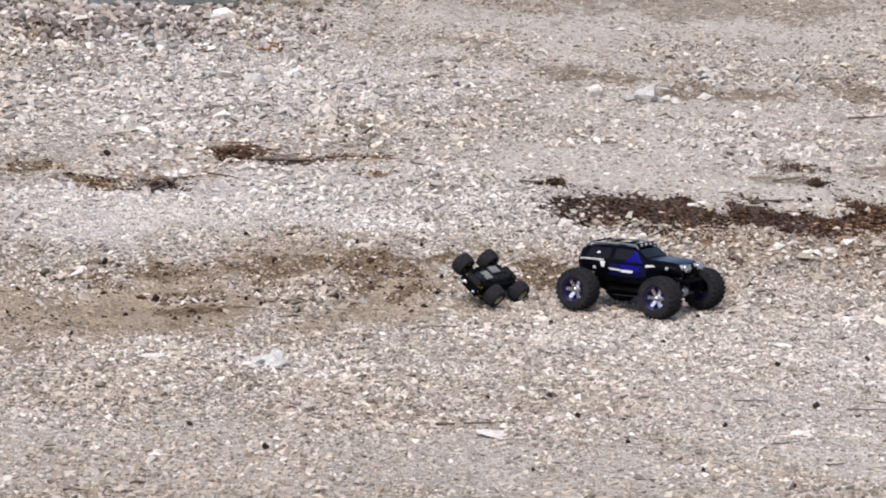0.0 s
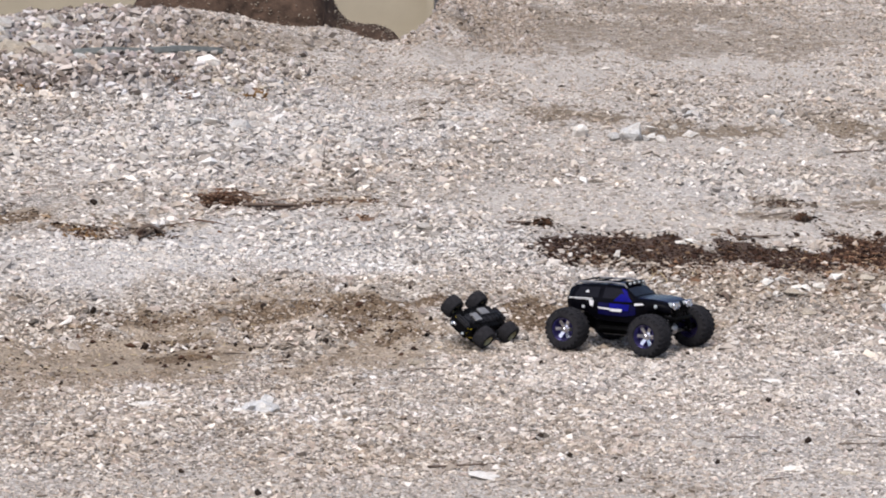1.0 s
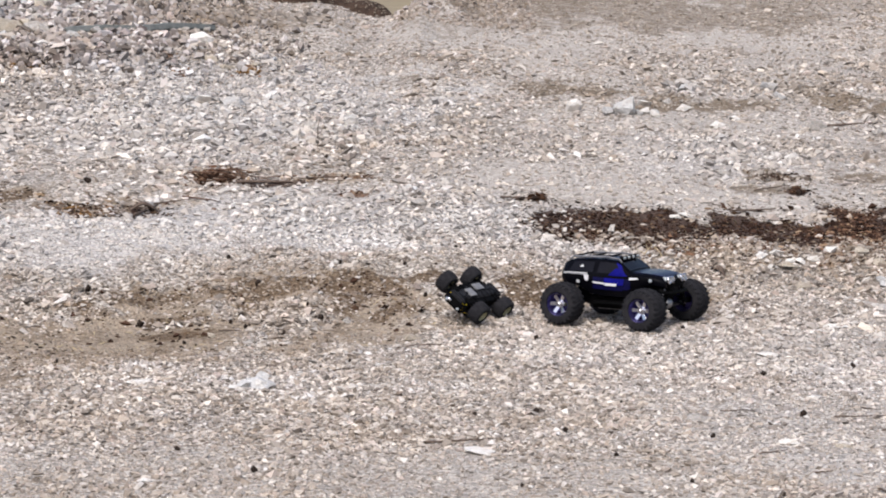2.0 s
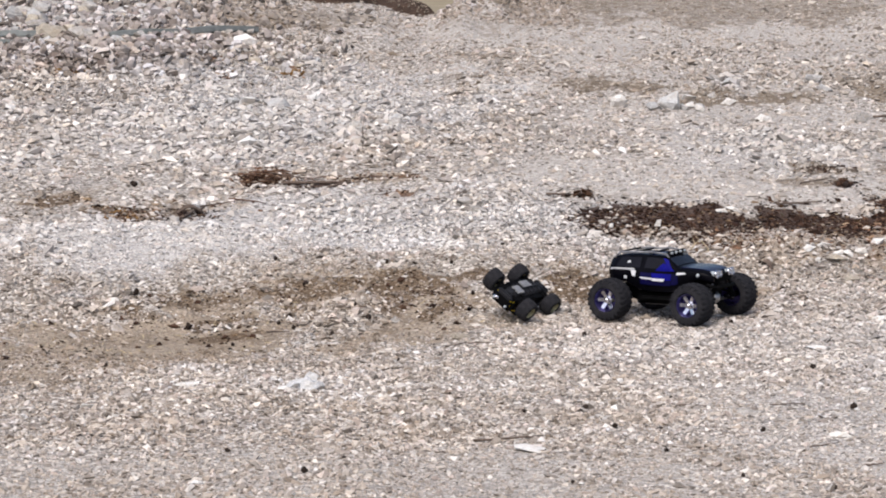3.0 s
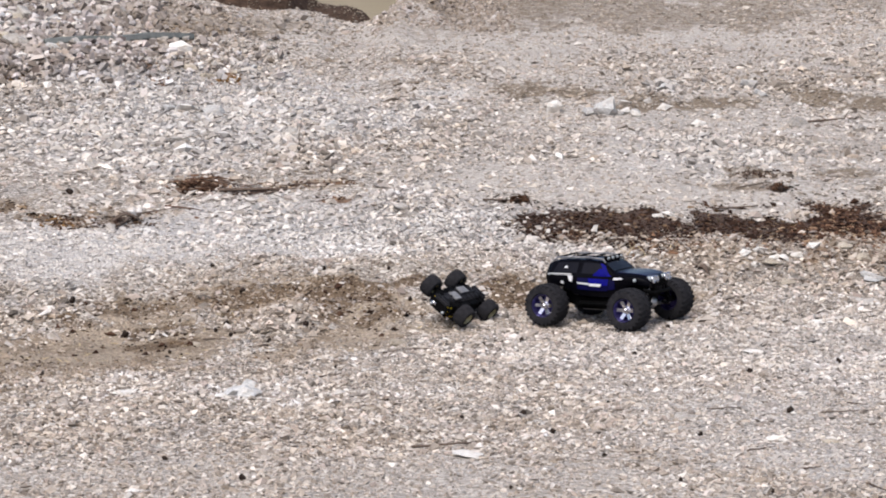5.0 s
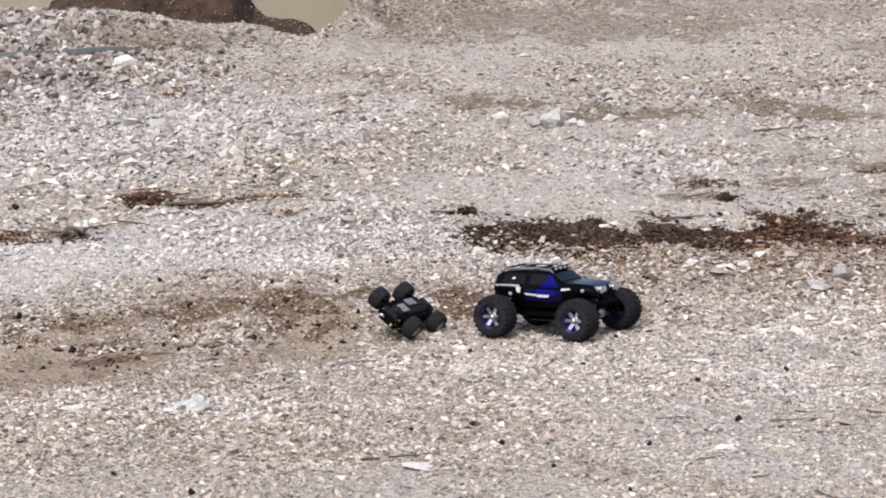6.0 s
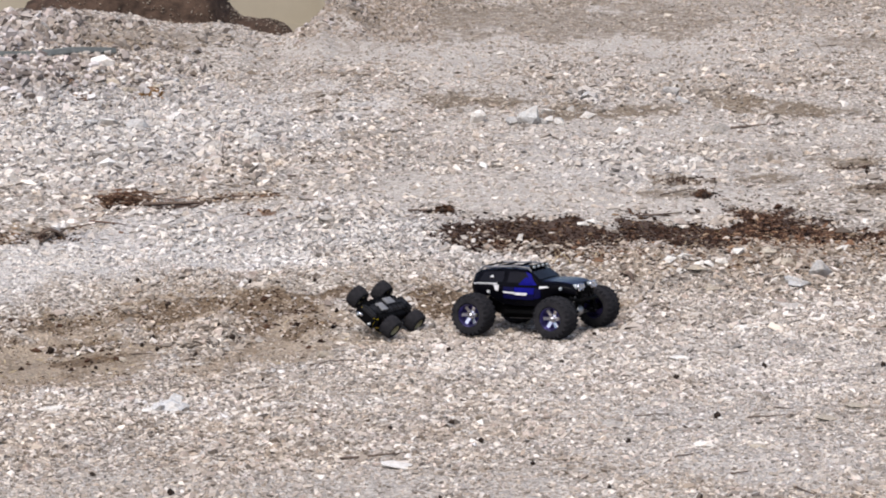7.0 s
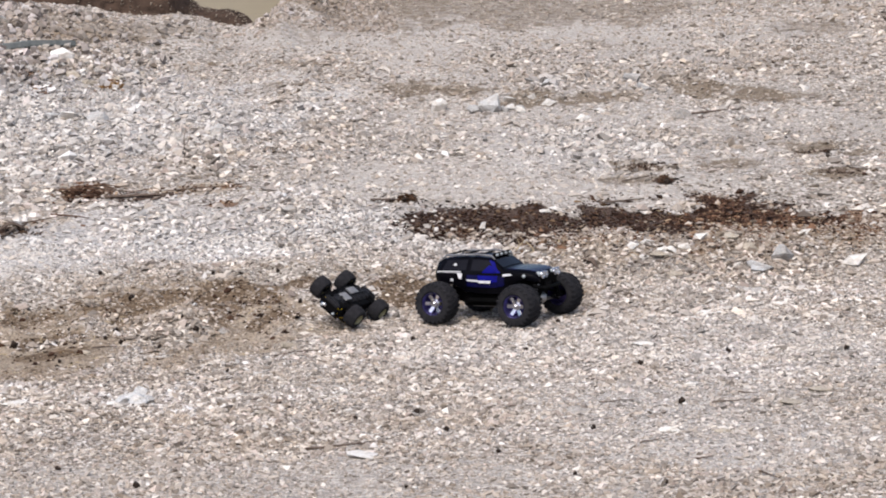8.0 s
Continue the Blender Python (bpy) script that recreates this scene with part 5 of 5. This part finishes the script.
CLODS = [(-1.138, 9.681, 0.037, 0.036), (-1.396, 10.066, 0.035, 0.033), (-0.432, 9.589, 0.028, 0.028), (-0.751, 9.762, 0.027, 0.029), (-0.721, 9.586, 0.022, 0.022), (-0.782, 9.623, 0.020, 0.020), (-0.569, 9.454, 0.024, 0.024), (-0.487, 9.656, 0.024, 0.020), (-0.031, 9.924, 0.023, 0.023), (-0.103, 8.056, 0.020, 0.017), (0.135, 7.766, 0.018, 0.014), (-0.486, 6.797, 0.025, 0.022), (-0.730, 7.113, 0.023, 0.015), (-0.717, 10.178, 0.032, 0.023), (-0.864, 10.529, 0.024, 0.022), (-0.386, 10.295, 0.021, 0.021), (-0.118, 10.293, 0.019, 0.019), (0.135, 10.633, 0.026, 0.022)]
MORE_CLODS = [(0.388, 9.304, 0.021, 0.023), (0.365, 9.127, 0.021, 0.017), (0.785, 9.002, 0.021, 0.016), (1.144, 8.558, 0.026, 0.024), (1.491, 8.788, 0.024, 0.024), (0.327, 7.824, 0.030, 0.020), (0.405, 7.464, 0.021, 0.022), (0.838, 7.371, 0.020, 0.020), (1.167, 7.768, 0.025, 0.025), (0.532, 7.091, 0.018, 0.013), (0.710, 6.708, 0.015, 0.014), (0.246, 6.652, 0.014, 0.014), (-1.661, 12.023, 0.033, 0.033), (1.744, 11.943, 0.044, 0.033), (0.472, 11.689, 0.053, 0.026), (0.415, 11.709, 0.048, 0.019)]
LAST_CLODS = [(1.89, 8.66, 0.026, 0.026), (0.935, 6.55, 0.020, 0.016), (-1.673, 12.053, 0.038, 0.030), (-0.963, 14.687, 0.040, 0.027), (0.091, 10.571, 0.033, 0.019), (0.962, 9.559, 0.022, 0.020), (2.661, 12.584, 0.029, 0.026), (2.695, 12.729, 0.026, 0.026), (-0.548, 12.645, 0.026, 0.026), (1.177, 10.507, 0.019, 0.019), (-0.934, 9.340, 0.017, 0.017), (-1.313, 8.664, 0.018, 0.018), (-0.295, 8.890, 0.016, 0.014)]
STICKS = [(-0.02, 7.27, 0.17, 7.35, 0.0042), (-0.13, 9.13, -0.05, 9.17, 0.0031), (-0.05, 9.17, 0.04, 9.14, 0.0031), (1.26, 7.77, 1.43, 7.77, 0.0022), (0.91, 7.81, 1.04, 7.85, 0.0022), (0.94, 7.09, 1.03, 7.14, 0.0025), (1.06, 6.84, 1.11, 6.84, 0.0032), (1.20, 6.61, 1.24, 6.53, 0.0031), (1.37, 7.91, 1.42, 7.85, 0.0024), (-0.34, 8.63, -0.27, 8.74, 0.0030), (-0.82, 9.51, -0.73, 9.52, 0.0033), (-0.95, 12.09, -0.62, 12.01, 0.0085)]
MORE_STICKS = [(-0.73, 11.97, -0.62, 12.03, 0.0060), (-1.06, 12.52, -0.92, 12.25, 0.0035), (-1.06, 12.31, -0.85, 12.18, 0.0042), (-1.37, 11.41, -1.28, 11.66, 0.0078), (-0.65, 12.10, -0.38, 12.15, 0.0034), (-1.31, 11.67, -1.15, 11.77, 0.0040), (1.53, 11.99, 1.71, 12.11, 0.0041), (1.37, 11.58, 1.59, 11.65, 0.0053), (0.31, 11.75, 0.48, 11.71, 0.0053), (2.39, 13.80, 2.57, 13.71, 0.0047), (2.19, 13.99, 2.48, 14.09, 0.0064)]


def rock_mesh(name, seed, material, corners=12):
    """An angular broken stone about one metre across: the hull of random points, its edges worn and its faces roughened."""
    rng = random.Random(seed)
    bm = bmesh.new()
    for _ in range(corners):
        d = Vector((rng.gauss(0, 1), rng.gauss(0, 1), rng.gauss(0, 1))).normalized()
        bm.verts.new(Vector((d.x * rng.uniform(0.30, 0.60), d.y * rng.uniform(0.30, 0.60), d.z * rng.uniform(0.28, 0.55))))
    made = bmesh.ops.convex_hull(bm, input=bm.verts)
    bmesh.ops.delete(bm, geom=[v for v in made["geom_interior"] if isinstance(v, bmesh.types.BMVert)], context="VERTS")
    for axis in range(3):
        low, high = min(v.co[axis] for v in bm.verts), max(v.co[axis] for v in bm.verts)
        for v in bm.verts:
            v.co[axis] = (v.co[axis] - low) / (high - low) - 0.5
    bmesh.ops.bevel(bm, geom=list(bm.edges), offset=0.016, segments=1, affect="EDGES")
    bmesh.ops.triangulate(bm, faces=bm.faces)
    bmesh.ops.subdivide_edges(bm, edges=[e for e in bm.edges if e.calc_length() > 0.13], cuts=1, use_grid_fill=True)
    for v in bm.verts:
        v.co += v.co.normalized() * (noise.noise(v.co * 3.0 + Vector((seed, 0, 0))) * 0.055 + noise.noise(v.co * 8.0 + Vector((0, seed, 0))) * 0.038)
    bmesh.ops.recalc_face_normals(bm, faces=bm.faces)
    data = bpy.data.meshes.new(name)
    bm.to_mesh(data)
    bm.free()
    data.materials.append(material)
    data.shade_smooth()
    data.set_sharp_from_angle(angle=radians(22))
    return data


def set_down(name, data, x, y, size, spin, sink=0.25, tilt=0.0):
    """Puts a stone on the ground, a little sunk in, with a size along, across and up."""
    ob = new(name, data)
    ob.matrix_basis = pose(x, y, float(ground_height(x, y)) + size[2] * (0.5 - sink), tilt, tilt * 0.6, spin) @ Matrix.Diagonal((*size, 1))
    return ob


def build_stones():
    rng = random.Random(5)
    for table, material, colour in ((PALE_STONES, M_PALE, "white"), (BUFF_STONES, M_BUFF, "buff"), (GREY_STONES, M_GREY, "grey"), (COOL_STONES, M_COOL, "bluish grey")):
        shapes = [rock_mesh("stone", 20 + k + len(colour) * 7, material) for k in range(5)]
        for x, y, w, h in table:
            high = max(h * 0.95, w * 0.16)
            size = "large" if w > 0.085 else "small"
            form = "flat" if h < w * 0.36 else "blocky"
            ob = set_down("stone", shapes[rng.randrange(5)], x, y + w * 0.2, (w * 1.12, w * rng.uniform(0.7, 1.0), high * 1.12), rng.uniform(-25, 25), 0.16 if material is M_COOL else 0.24, rng.uniform(-8, 8))
            tagged(ob, f"{size} {form} {colour} limestone stone on the gravel", "stone", "stones on the gravel")


def build_boulders():
    """The stones that stand out by their size: x, y, size along, across and up, turn, tilt, material, label."""
    for k, (x, y, w, d, h, spin, tilt, material, label) in enumerate((
            (1.07, 14.20, 0.118, 0.09, 0.095, -15, -22, M_COOL, "sharp-edged light grey limestone block half sunk in gravel"),
            (0.985, 14.24, 0.085, 0.07, 0.055, 30, 5, M_COOL, "small grey limestone block beside a larger one"),
            (0.80, 14.38, 0.105, 0.08, 0.075, 15, -12, M_PALE, "pale wedge-shaped limestone block on the slope"),
            (1.19, 14.25, 0.075, 0.06, 0.05, 60, 8, M_PALE, "small pale limestone block on the slope"),
            (1.24, 14.16, 0.06, 0.05, 0.042, 5, 8, M_PALE, "small pale limestone block on the slope"),
            (-0.588, 8.23, 0.100, 0.080, 0.044, 8, 2, M_CHALKY, "crumbly white limestone lump on gravel"),
            (-0.622, 8.21, 0.062, 0.060, 0.032, 60, 4, M_CHALKY, "crumbly white limestone lump on gravel"),
            (-0.548, 8.24, 0.052, 0.055, 0.030, 25, 6, M_CHALKY, "crumbly white limestone lump on gravel"),
            (-0.572, 8.31, 0.050, 0.045, 0.046, 70, 4, M_CHALKY, "white limestone crumb behind a larger lump"),
            (-0.655, 8.20, 0.040, 0.045, 0.014, 20, 0, M_PALE, "thin white limestone flake beside a larger lump"),
            (-1.53, 16.36, 0.155, 0.10, 0.085, 10, 6, M_PALE, "flat white limestone slab by the board end"))):
        ob = set_down("stone", rock_mesh("stone", 310 + k, material, 16 + k % 3), x, y + d * 0.2, (w * 1.08, d * 1.08, h * 1.08), spin, 0.16, tilt)
        tagged(ob, label, "stone", "stones on the gravel")


def build_crumbs():
    rng = random.Random(8)
    shapes = [rock_mesh("dark_crumb", 90 + k, M_CLOD, 26) for k in range(4)]
    for x, y, w, h in CLODS + MORE_CLODS + LAST_CLODS:
        ob = set_down("dark_clod", shapes[rng.randrange(4)], x, y + w * 0.3, (w * 0.92, w * 0.85, h * 1.0), rng.uniform(0, 360), 0.12)
        tagged(ob, "small round dark brown clod lying on the gravel", "clod", "dark clods")


def tube(bm, pts, r0, r1, sides=6):
    """One closed tapering tube along a line of points."""
    rings = []
    for k, p in enumerate(pts):
        d = (pts[min(k + 1, len(pts) - 1)] - pts[max(k - 1, 0)]).normalized()
        u = d.orthogonal().normalized()
        w = d.cross(u)
        r = r0 + (r1 - r0) * k / (len(pts) - 1)
        rings.append([bm.verts.new(p + (u * math.cos(a) + w * math.sin(a)) * r) for a in (2 * math.pi * i / sides for i in range(sides))])
    for p, q in zip(rings, rings[1:]):
        shift = min(range(sides), key=lambda m: sum((p[i].co - q[(i + m) % sides].co).length for i in range(sides)))
        for i in range(sides):
            bm.faces.new((p[i], p[(i + 1) % sides], q[(i + 1 + shift) % sides], q[(i + shift) % sides]))
    bm.faces.new(rings[0][::-1])
    bm.faces.new(rings[-1])
    bmesh.ops.recalc_face_normals(bm, faces=bm.faces)


def build_sticks():
    rng = random.Random(3)
    for x0, y0, x1, y1, r in STICKS + MORE_STICKS:
        r = max(r, 0.0023)
        a, b = Vector((x0, y0, 0)), Vector((x1, y1, 0))
        pts = []
        for k in range(9):
            p = a.lerp(b, k / 8) + Vector((rng.uniform(-0.004, 0.004), rng.uniform(-0.007, 0.007), 0))
            pts.append(p)
        ground = [float(ground_height(p.x, p.y)) for p in pts]
        line = [ground[0] + (ground[8] - ground[0]) * k / 8 for k in range(9)]
        rise = 0.7 * max(g - l for g, l in zip(ground, line))
        for p, l in zip(pts, line):
            p.z = l + rise + r * 0.8 + 0.004
        long = (b - a).length
        bm = bmesh.new()
        tube(bm, pts, r, r * 0.5, 7)
        ob = tagged(part("stick", bm, M_TWIG), "long crooked dark brown stick lying on the gravel" if long > 0.25 else "short dark brown twig lying on the gravel", "stick", "sticks and twigs")
        for _ in range(2 if long > 0.25 else 0):
            p = pts[rng.randrange(1, 7)]
            tip = p + Vector((rng.uniform(-0.08, 0.08), rng.uniform(-0.06, 0.06), rng.uniform(0.015, 0.05)))
            bm = bmesh.new()
            tube(bm, [p, p.lerp(tip, 0.5) + Vector((0, 0, 0.006)), tip], r * 0.5, r * 0.2, 5)
            part("side_shoot", bm, M_TWIG, ob)


def build_roots():
    """Thin reddish roots and twigs, a matted clump of dead leaves and curled pieces of bark."""
    rng = random.Random(31)
    for k in range(7):
        cx, cy = (-1.03, 12.24) if k < 4 else ((-0.70, 12.06) if k < 6 else (-1.24, 11.72))
        a = Vector((cx + rng.gauss(0, 0.05), cy + rng.gauss(0, 0.07), 0))
        way = rng.gauss(-0.25, 0.22) + (math.pi if rng.random() < 0.4 else 0)
        long = rng.uniform(0.10, 0.24)
        arch = rng.uniform(0.0, 0.016)
        pts = []
        for i in range(7):
            p = a + Vector((math.cos(way), math.sin(way), 0)) * long * i / 6 + Vector((rng.gauss(0, 0.004), rng.gauss(0, 0.004), 0))
            p.z = float(ground_height(p.x, p.y)) + 0.006 + arch * math.sin(math.pi * (0.1 + 0.9 * i / 6))
            pts.append(p)
        bm = bmesh.new()
        tube(bm, pts, rng.uniform(0.003, 0.005), 0.0018, 6)
        tagged(part("root", bm, M_ROOT), "thin reddish brown root in a dry tangle", "root", "tangle of roots")
    for cx, cy, rx, ry, high, n in ((-1.06, 12.17, 0.10, 0.08, 0.024, 75), (-1.64, 11.40, 0.09, 0.12, 0.008, 20), (1.74, 12.0, 0.035, 0.03, 0.03, 50), (0.48, 11.72, 0.045, 0.025, 0.028, 70), (-1.16, 15.66, 0.085, 0.10, 0.022, 90), (-2.53, 15.57, 0.12, 0.08, 0.03, 120)):
        bm = bmesh.new()
        for _ in range(n):
            a, r = rng.uniform(0, 6.283), math.sqrt(rng.random())
            x, y = cx + rx * r * math.cos(a), cy + ry * r * math.sin(a)
            z = float(ground_height(x, y)) + rng.random() * high * (1.05 - r * r) + 0.004
            m = Matrix.Translation((x, y, z)) @ Euler((rng.gauss(0, 0.45), rng.gauss(0, 0.45), rng.uniform(0, 6.3))).to_matrix().to_4x4() @ Matrix.Diagonal((rng.uniform(0.010, 0.022), rng.uniform(0.006, 0.012), 0.0016, 1))
            bmesh.ops.create_icosphere(bm, subdivisions=1, radius=1.0, matrix=m)
        rusty = cy > 15.0 or cx < -1.5
        tagged(part("leaf_clump", bm, M_RUSTY if rusty else M_MAT), "low tuft of rusty orange dead grass on gravel" if rusty else "matted clump of reddish brown dead leaves on gravel", "dead leaves", kind="stuff")
    for cx, cy, way, long in ((-1.345, 11.55, 0.35, 0.13), (1.20, 10.47, 2.2, 0.07)):
        bm = bmesh.new()
        rows = []
        for i in range(9):
            u = i / 8
            w = 0.018 * math.sin(math.pi * (0.12 + 0.8 * u)) * rng.uniform(0.85, 1.15)
            h = 0.034 * math.sin(math.pi * u) + 0.006
            rows.append([(long * (u - 0.5), w * c, h + 0.010 * (1 - c * c) + e) for e in (0.0, -0.006) for c in (-1.0, -0.4, 0.4, 1.0)])
        foot = Vector((cx, cy, float(ground_height(cx, cy)) - 0.004))
        turn = Matrix.Rotation(way, 3, "Z")
        grid = [[bm.verts.new(foot + turn @ Vector(p)) for p in row] for row in rows]
        ring = (0, 1, 2, 3, 7, 6, 5, 4)
        for p, q in zip(grid, grid[1:]):
            for k in range(8):
                bm.faces.new((p[ring[k]], p[ring[(k + 1) % 8]], q[ring[(k + 1) % 8]], q[ring[k]]))
        bm.faces.new([grid[0][k] for k in ring[::-1]])
        bm.faces.new([grid[-1][k] for k in ring])
        bmesh.ops.recalc_face_normals(bm, faces=bm.faces)
        tagged(part("bark_piece", bm, M_TWIG), "curled piece of grey-brown bark on gravel", "bark", "pieces of bark")


def sprig(x, y, high, lean, material, label, seed, shoots=4):
    """An upright dry stem with a few short shoots."""
    rng = random.Random(seed)
    foot = Vector((x, y, float(ground_height(x, y)) - 0.01))
    top = foot + Vector((lean[0], lean[1], high))
    bm = bmesh.new()
    tube(bm, [foot, foot.lerp(top, 0.5) + Vector((rng.uniform(-0.01, 0.01), 0, 0)), top], 0.0036, 0.0014)
    stem = tagged(part("dry_stem", bm, material), label, "dry plant", "dry stems")
    for _ in range(shoots):
        p = foot.lerp(top, rng.uniform(0.25, 0.85))
        bm = bmesh.new()
        tube(bm, [p, p + Vector((rng.uniform(-0.04, 0.04), rng.uniform(-0.03, 0.03), rng.uniform(0.01, 0.04)))], 0.0018, 0.0008, 5)
        part("side_shoot", bm, material, stem)


def plank(a, b, wide, thick, seed, label):
    """A weathered board, slightly bowed and with worn ends, lying on the stones."""
    rng = random.Random(seed)
    a, b = Vector(a), Vector(b)
    along = (b - a).normalized()
    across = Vector((-along.y, along.x, 0)).normalized()
    up = along.cross(across)
    if up.z < 0:
        up = -up
    bm = bmesh.new()
    n, rings = 12, []
    for k in range(n + 1):
        u = k / n
        c = a.lerp(b, u) + up * (0.015 * math.sin(math.pi * u) + rng.uniform(-0.002, 0.002))
        w = wide * (1.0 - 0.25 * (rng.random() if k in (0, n) else 0.1 * rng.random()))
        rings.append([bm.verts.new(c + across * s * w / 2 + up * h) for s, h in ((-1, 0.004), (-0.94, thick), (0.94, thick), (1, 0.004), (0.94, -0.004), (-0.94, -0.004))])
    for p, q in zip(rings, rings[1:]):
        for i in range(6):
            bm.faces.new((p[i], p[(i + 1) % 6], q[(i + 1) % 6], q[i]))
    bm.faces.new(rings[0])
    bm.faces.new(rings[-1][::-1])
    bmesh.ops.recalc_face_normals(bm, faces=bm.faces)
    return tagged(part("plank", bm, M_PLANK, smooth_shade=False), label, "plank", "old boards")


def build_rubble():
    """The heap of broken stones at the foot of the ridge."""
    rng = random.Random(17)
    kinds = (M_GREY, M_GREY, M_COOL, M_GREY, M_BUFF, M_GREY, M_COOL, M_PALE, M_GREY)
    words = ("grey", "grey", "bluish grey", "grey", "buff", "grey", "bluish grey", "pale", "grey")
    shapes = [rock_mesh("rubble_stone", 200 + k, m, 12 + k % 4) for k, m in enumerate(kinds)]
    for k in range(276):
        if k < 222:
            x, y = -1.95 - 1.35 * rng.random() ** 0.8, rng.uniform(15.7, 17.7)
            w = 0.048 * math.exp(rng.gauss(0.0, 0.38)) * (1.0 + 0.55 * max(0.0, -2.3 - x))
            w = min(w * (1.7 if k % 7 == 0 else 1.0), 0.16 if x < -2.45 else 0.085)
        else:
            x, y = rng.uniform(-2.4, -0.9), rng.uniform(15.6, 16.9)
            w = rng.uniform(0.03, 0.065)
        if abs(y - 16.19 - 0.71 * (x + 2.38)) < 0.2 and -2.38 < x < -1.49 and k % 5:
            y += 0.5
        d = rng.randrange(len(kinds))
        heap = 0.11 * math.exp(-((x + 2.9) / 0.45) ** 2 - ((y - 16.8) / 0.5) ** 2) if k % 2 else 0.0
        ob = set_down("rubble_stone", shapes[d], x, y, (w * rng.uniform(0.95, 1.35), w * rng.uniform(0.75, 1.05), w * rng.uniform(0.5, 0.85)), rng.uniform(0, 360), 0.2, rng.uniform(-30, 30))
        ob.location.z += heap * 0.5
        tagged(ob, words[d] + " broken limestone block in the rubble heap", "stone", "rubble heap")
    # a few pieces leaning against the front of the long board
    for k in range(7):
        u = (k + rng.uniform(0.1, 0.9)) / 7
        w = rng.uniform(0.04, 0.07)
        d = rng.randrange(len(kinds))
        ob = set_down("rubble_stone", shapes[d], -2.38 + 0.89 * u, 16.08 + 0.63 * u + rng.uniform(-0.05, 0.02), (w * 1.2, w * 0.8, w * 0.8), rng.uniform(0, 360), 0.1, rng.uniform(-25, 25))
        tagged(ob, words[d] + " broken limestone block leaning on a board", "stone", "rubble heap")
    # the smaller broken pieces that fill the heap
    r = np.random.default_rng(18)
    n = 6500
    x, y = -1.75 - 1.6 * r.random(n) ** 0.85, r.uniform(15.5, 17.9, n)
    x += np.where(r.random(n) < 0.22, r.uniform(0.0, 1.1, n), 0.0)
    before = y - (16.17 + 0.71 * (x + 2.38))
    y = np.where((x > -2.38) & (x < -1.49) & (np.abs(before + 0.03) < 0.15) & (r.random(n) < 0.85), y - 0.35, y)
    scatter("rubble", "small broken limestone pieces filling the rubble heap", r, x, y, np.minimum(0.028 * np.exp(r.normal(0, 0.42, n)), 0.060), np.clip(r.normal(0.05, 0.1, n), 0, 0.5), flat=(0.6, 1.0), blocks=True, material=M_RUBBLE_SHADED, category="rubble", lean_by=0.6, lift=(0.0, 0.9))


build_stones()
build_boulders()
build_crumbs()
build_sticks()
build_roots()
sprig(-0.63, 13.51, 0.15, (0.015, 0.0), M_TWIG, "thin dark upright twig with short shoots", 1)
sprig(0.98, 10.66, 0.06, (-0.035, 0.02), M_STRAW, "pale dry straw stem leaning over the soil", 2, 1)
sprig(0.90, 10.72, 0.05, (0.04, 0.02), M_STRAW, "pale dry straw stem leaning over the soil", 3, 2)
plank((-2.38, 16.17, 0.933), (-1.87, 16.42, 0.934), 0.08, 0.034, 1, "weathered green-grey board half buried in rubble")
plank((-1.96, 16.37, 0.941), (-1.49, 16.8, 0.945), 0.07, 0.034, 3, "weathered green-grey board lying over another in the rubble")
plank((-3.45, 16.36, 0.90), (-2.82, 16.16, 0.945), 0.10, 0.035, 2, "weathered green-grey board sticking out of the rubble")
plank((-3.40, 16.20, 0.875), (-2.76, 16.06, 0.90), 0.06, 0.022, 5, "dark brown broken board under the rubble")
build_rubble()
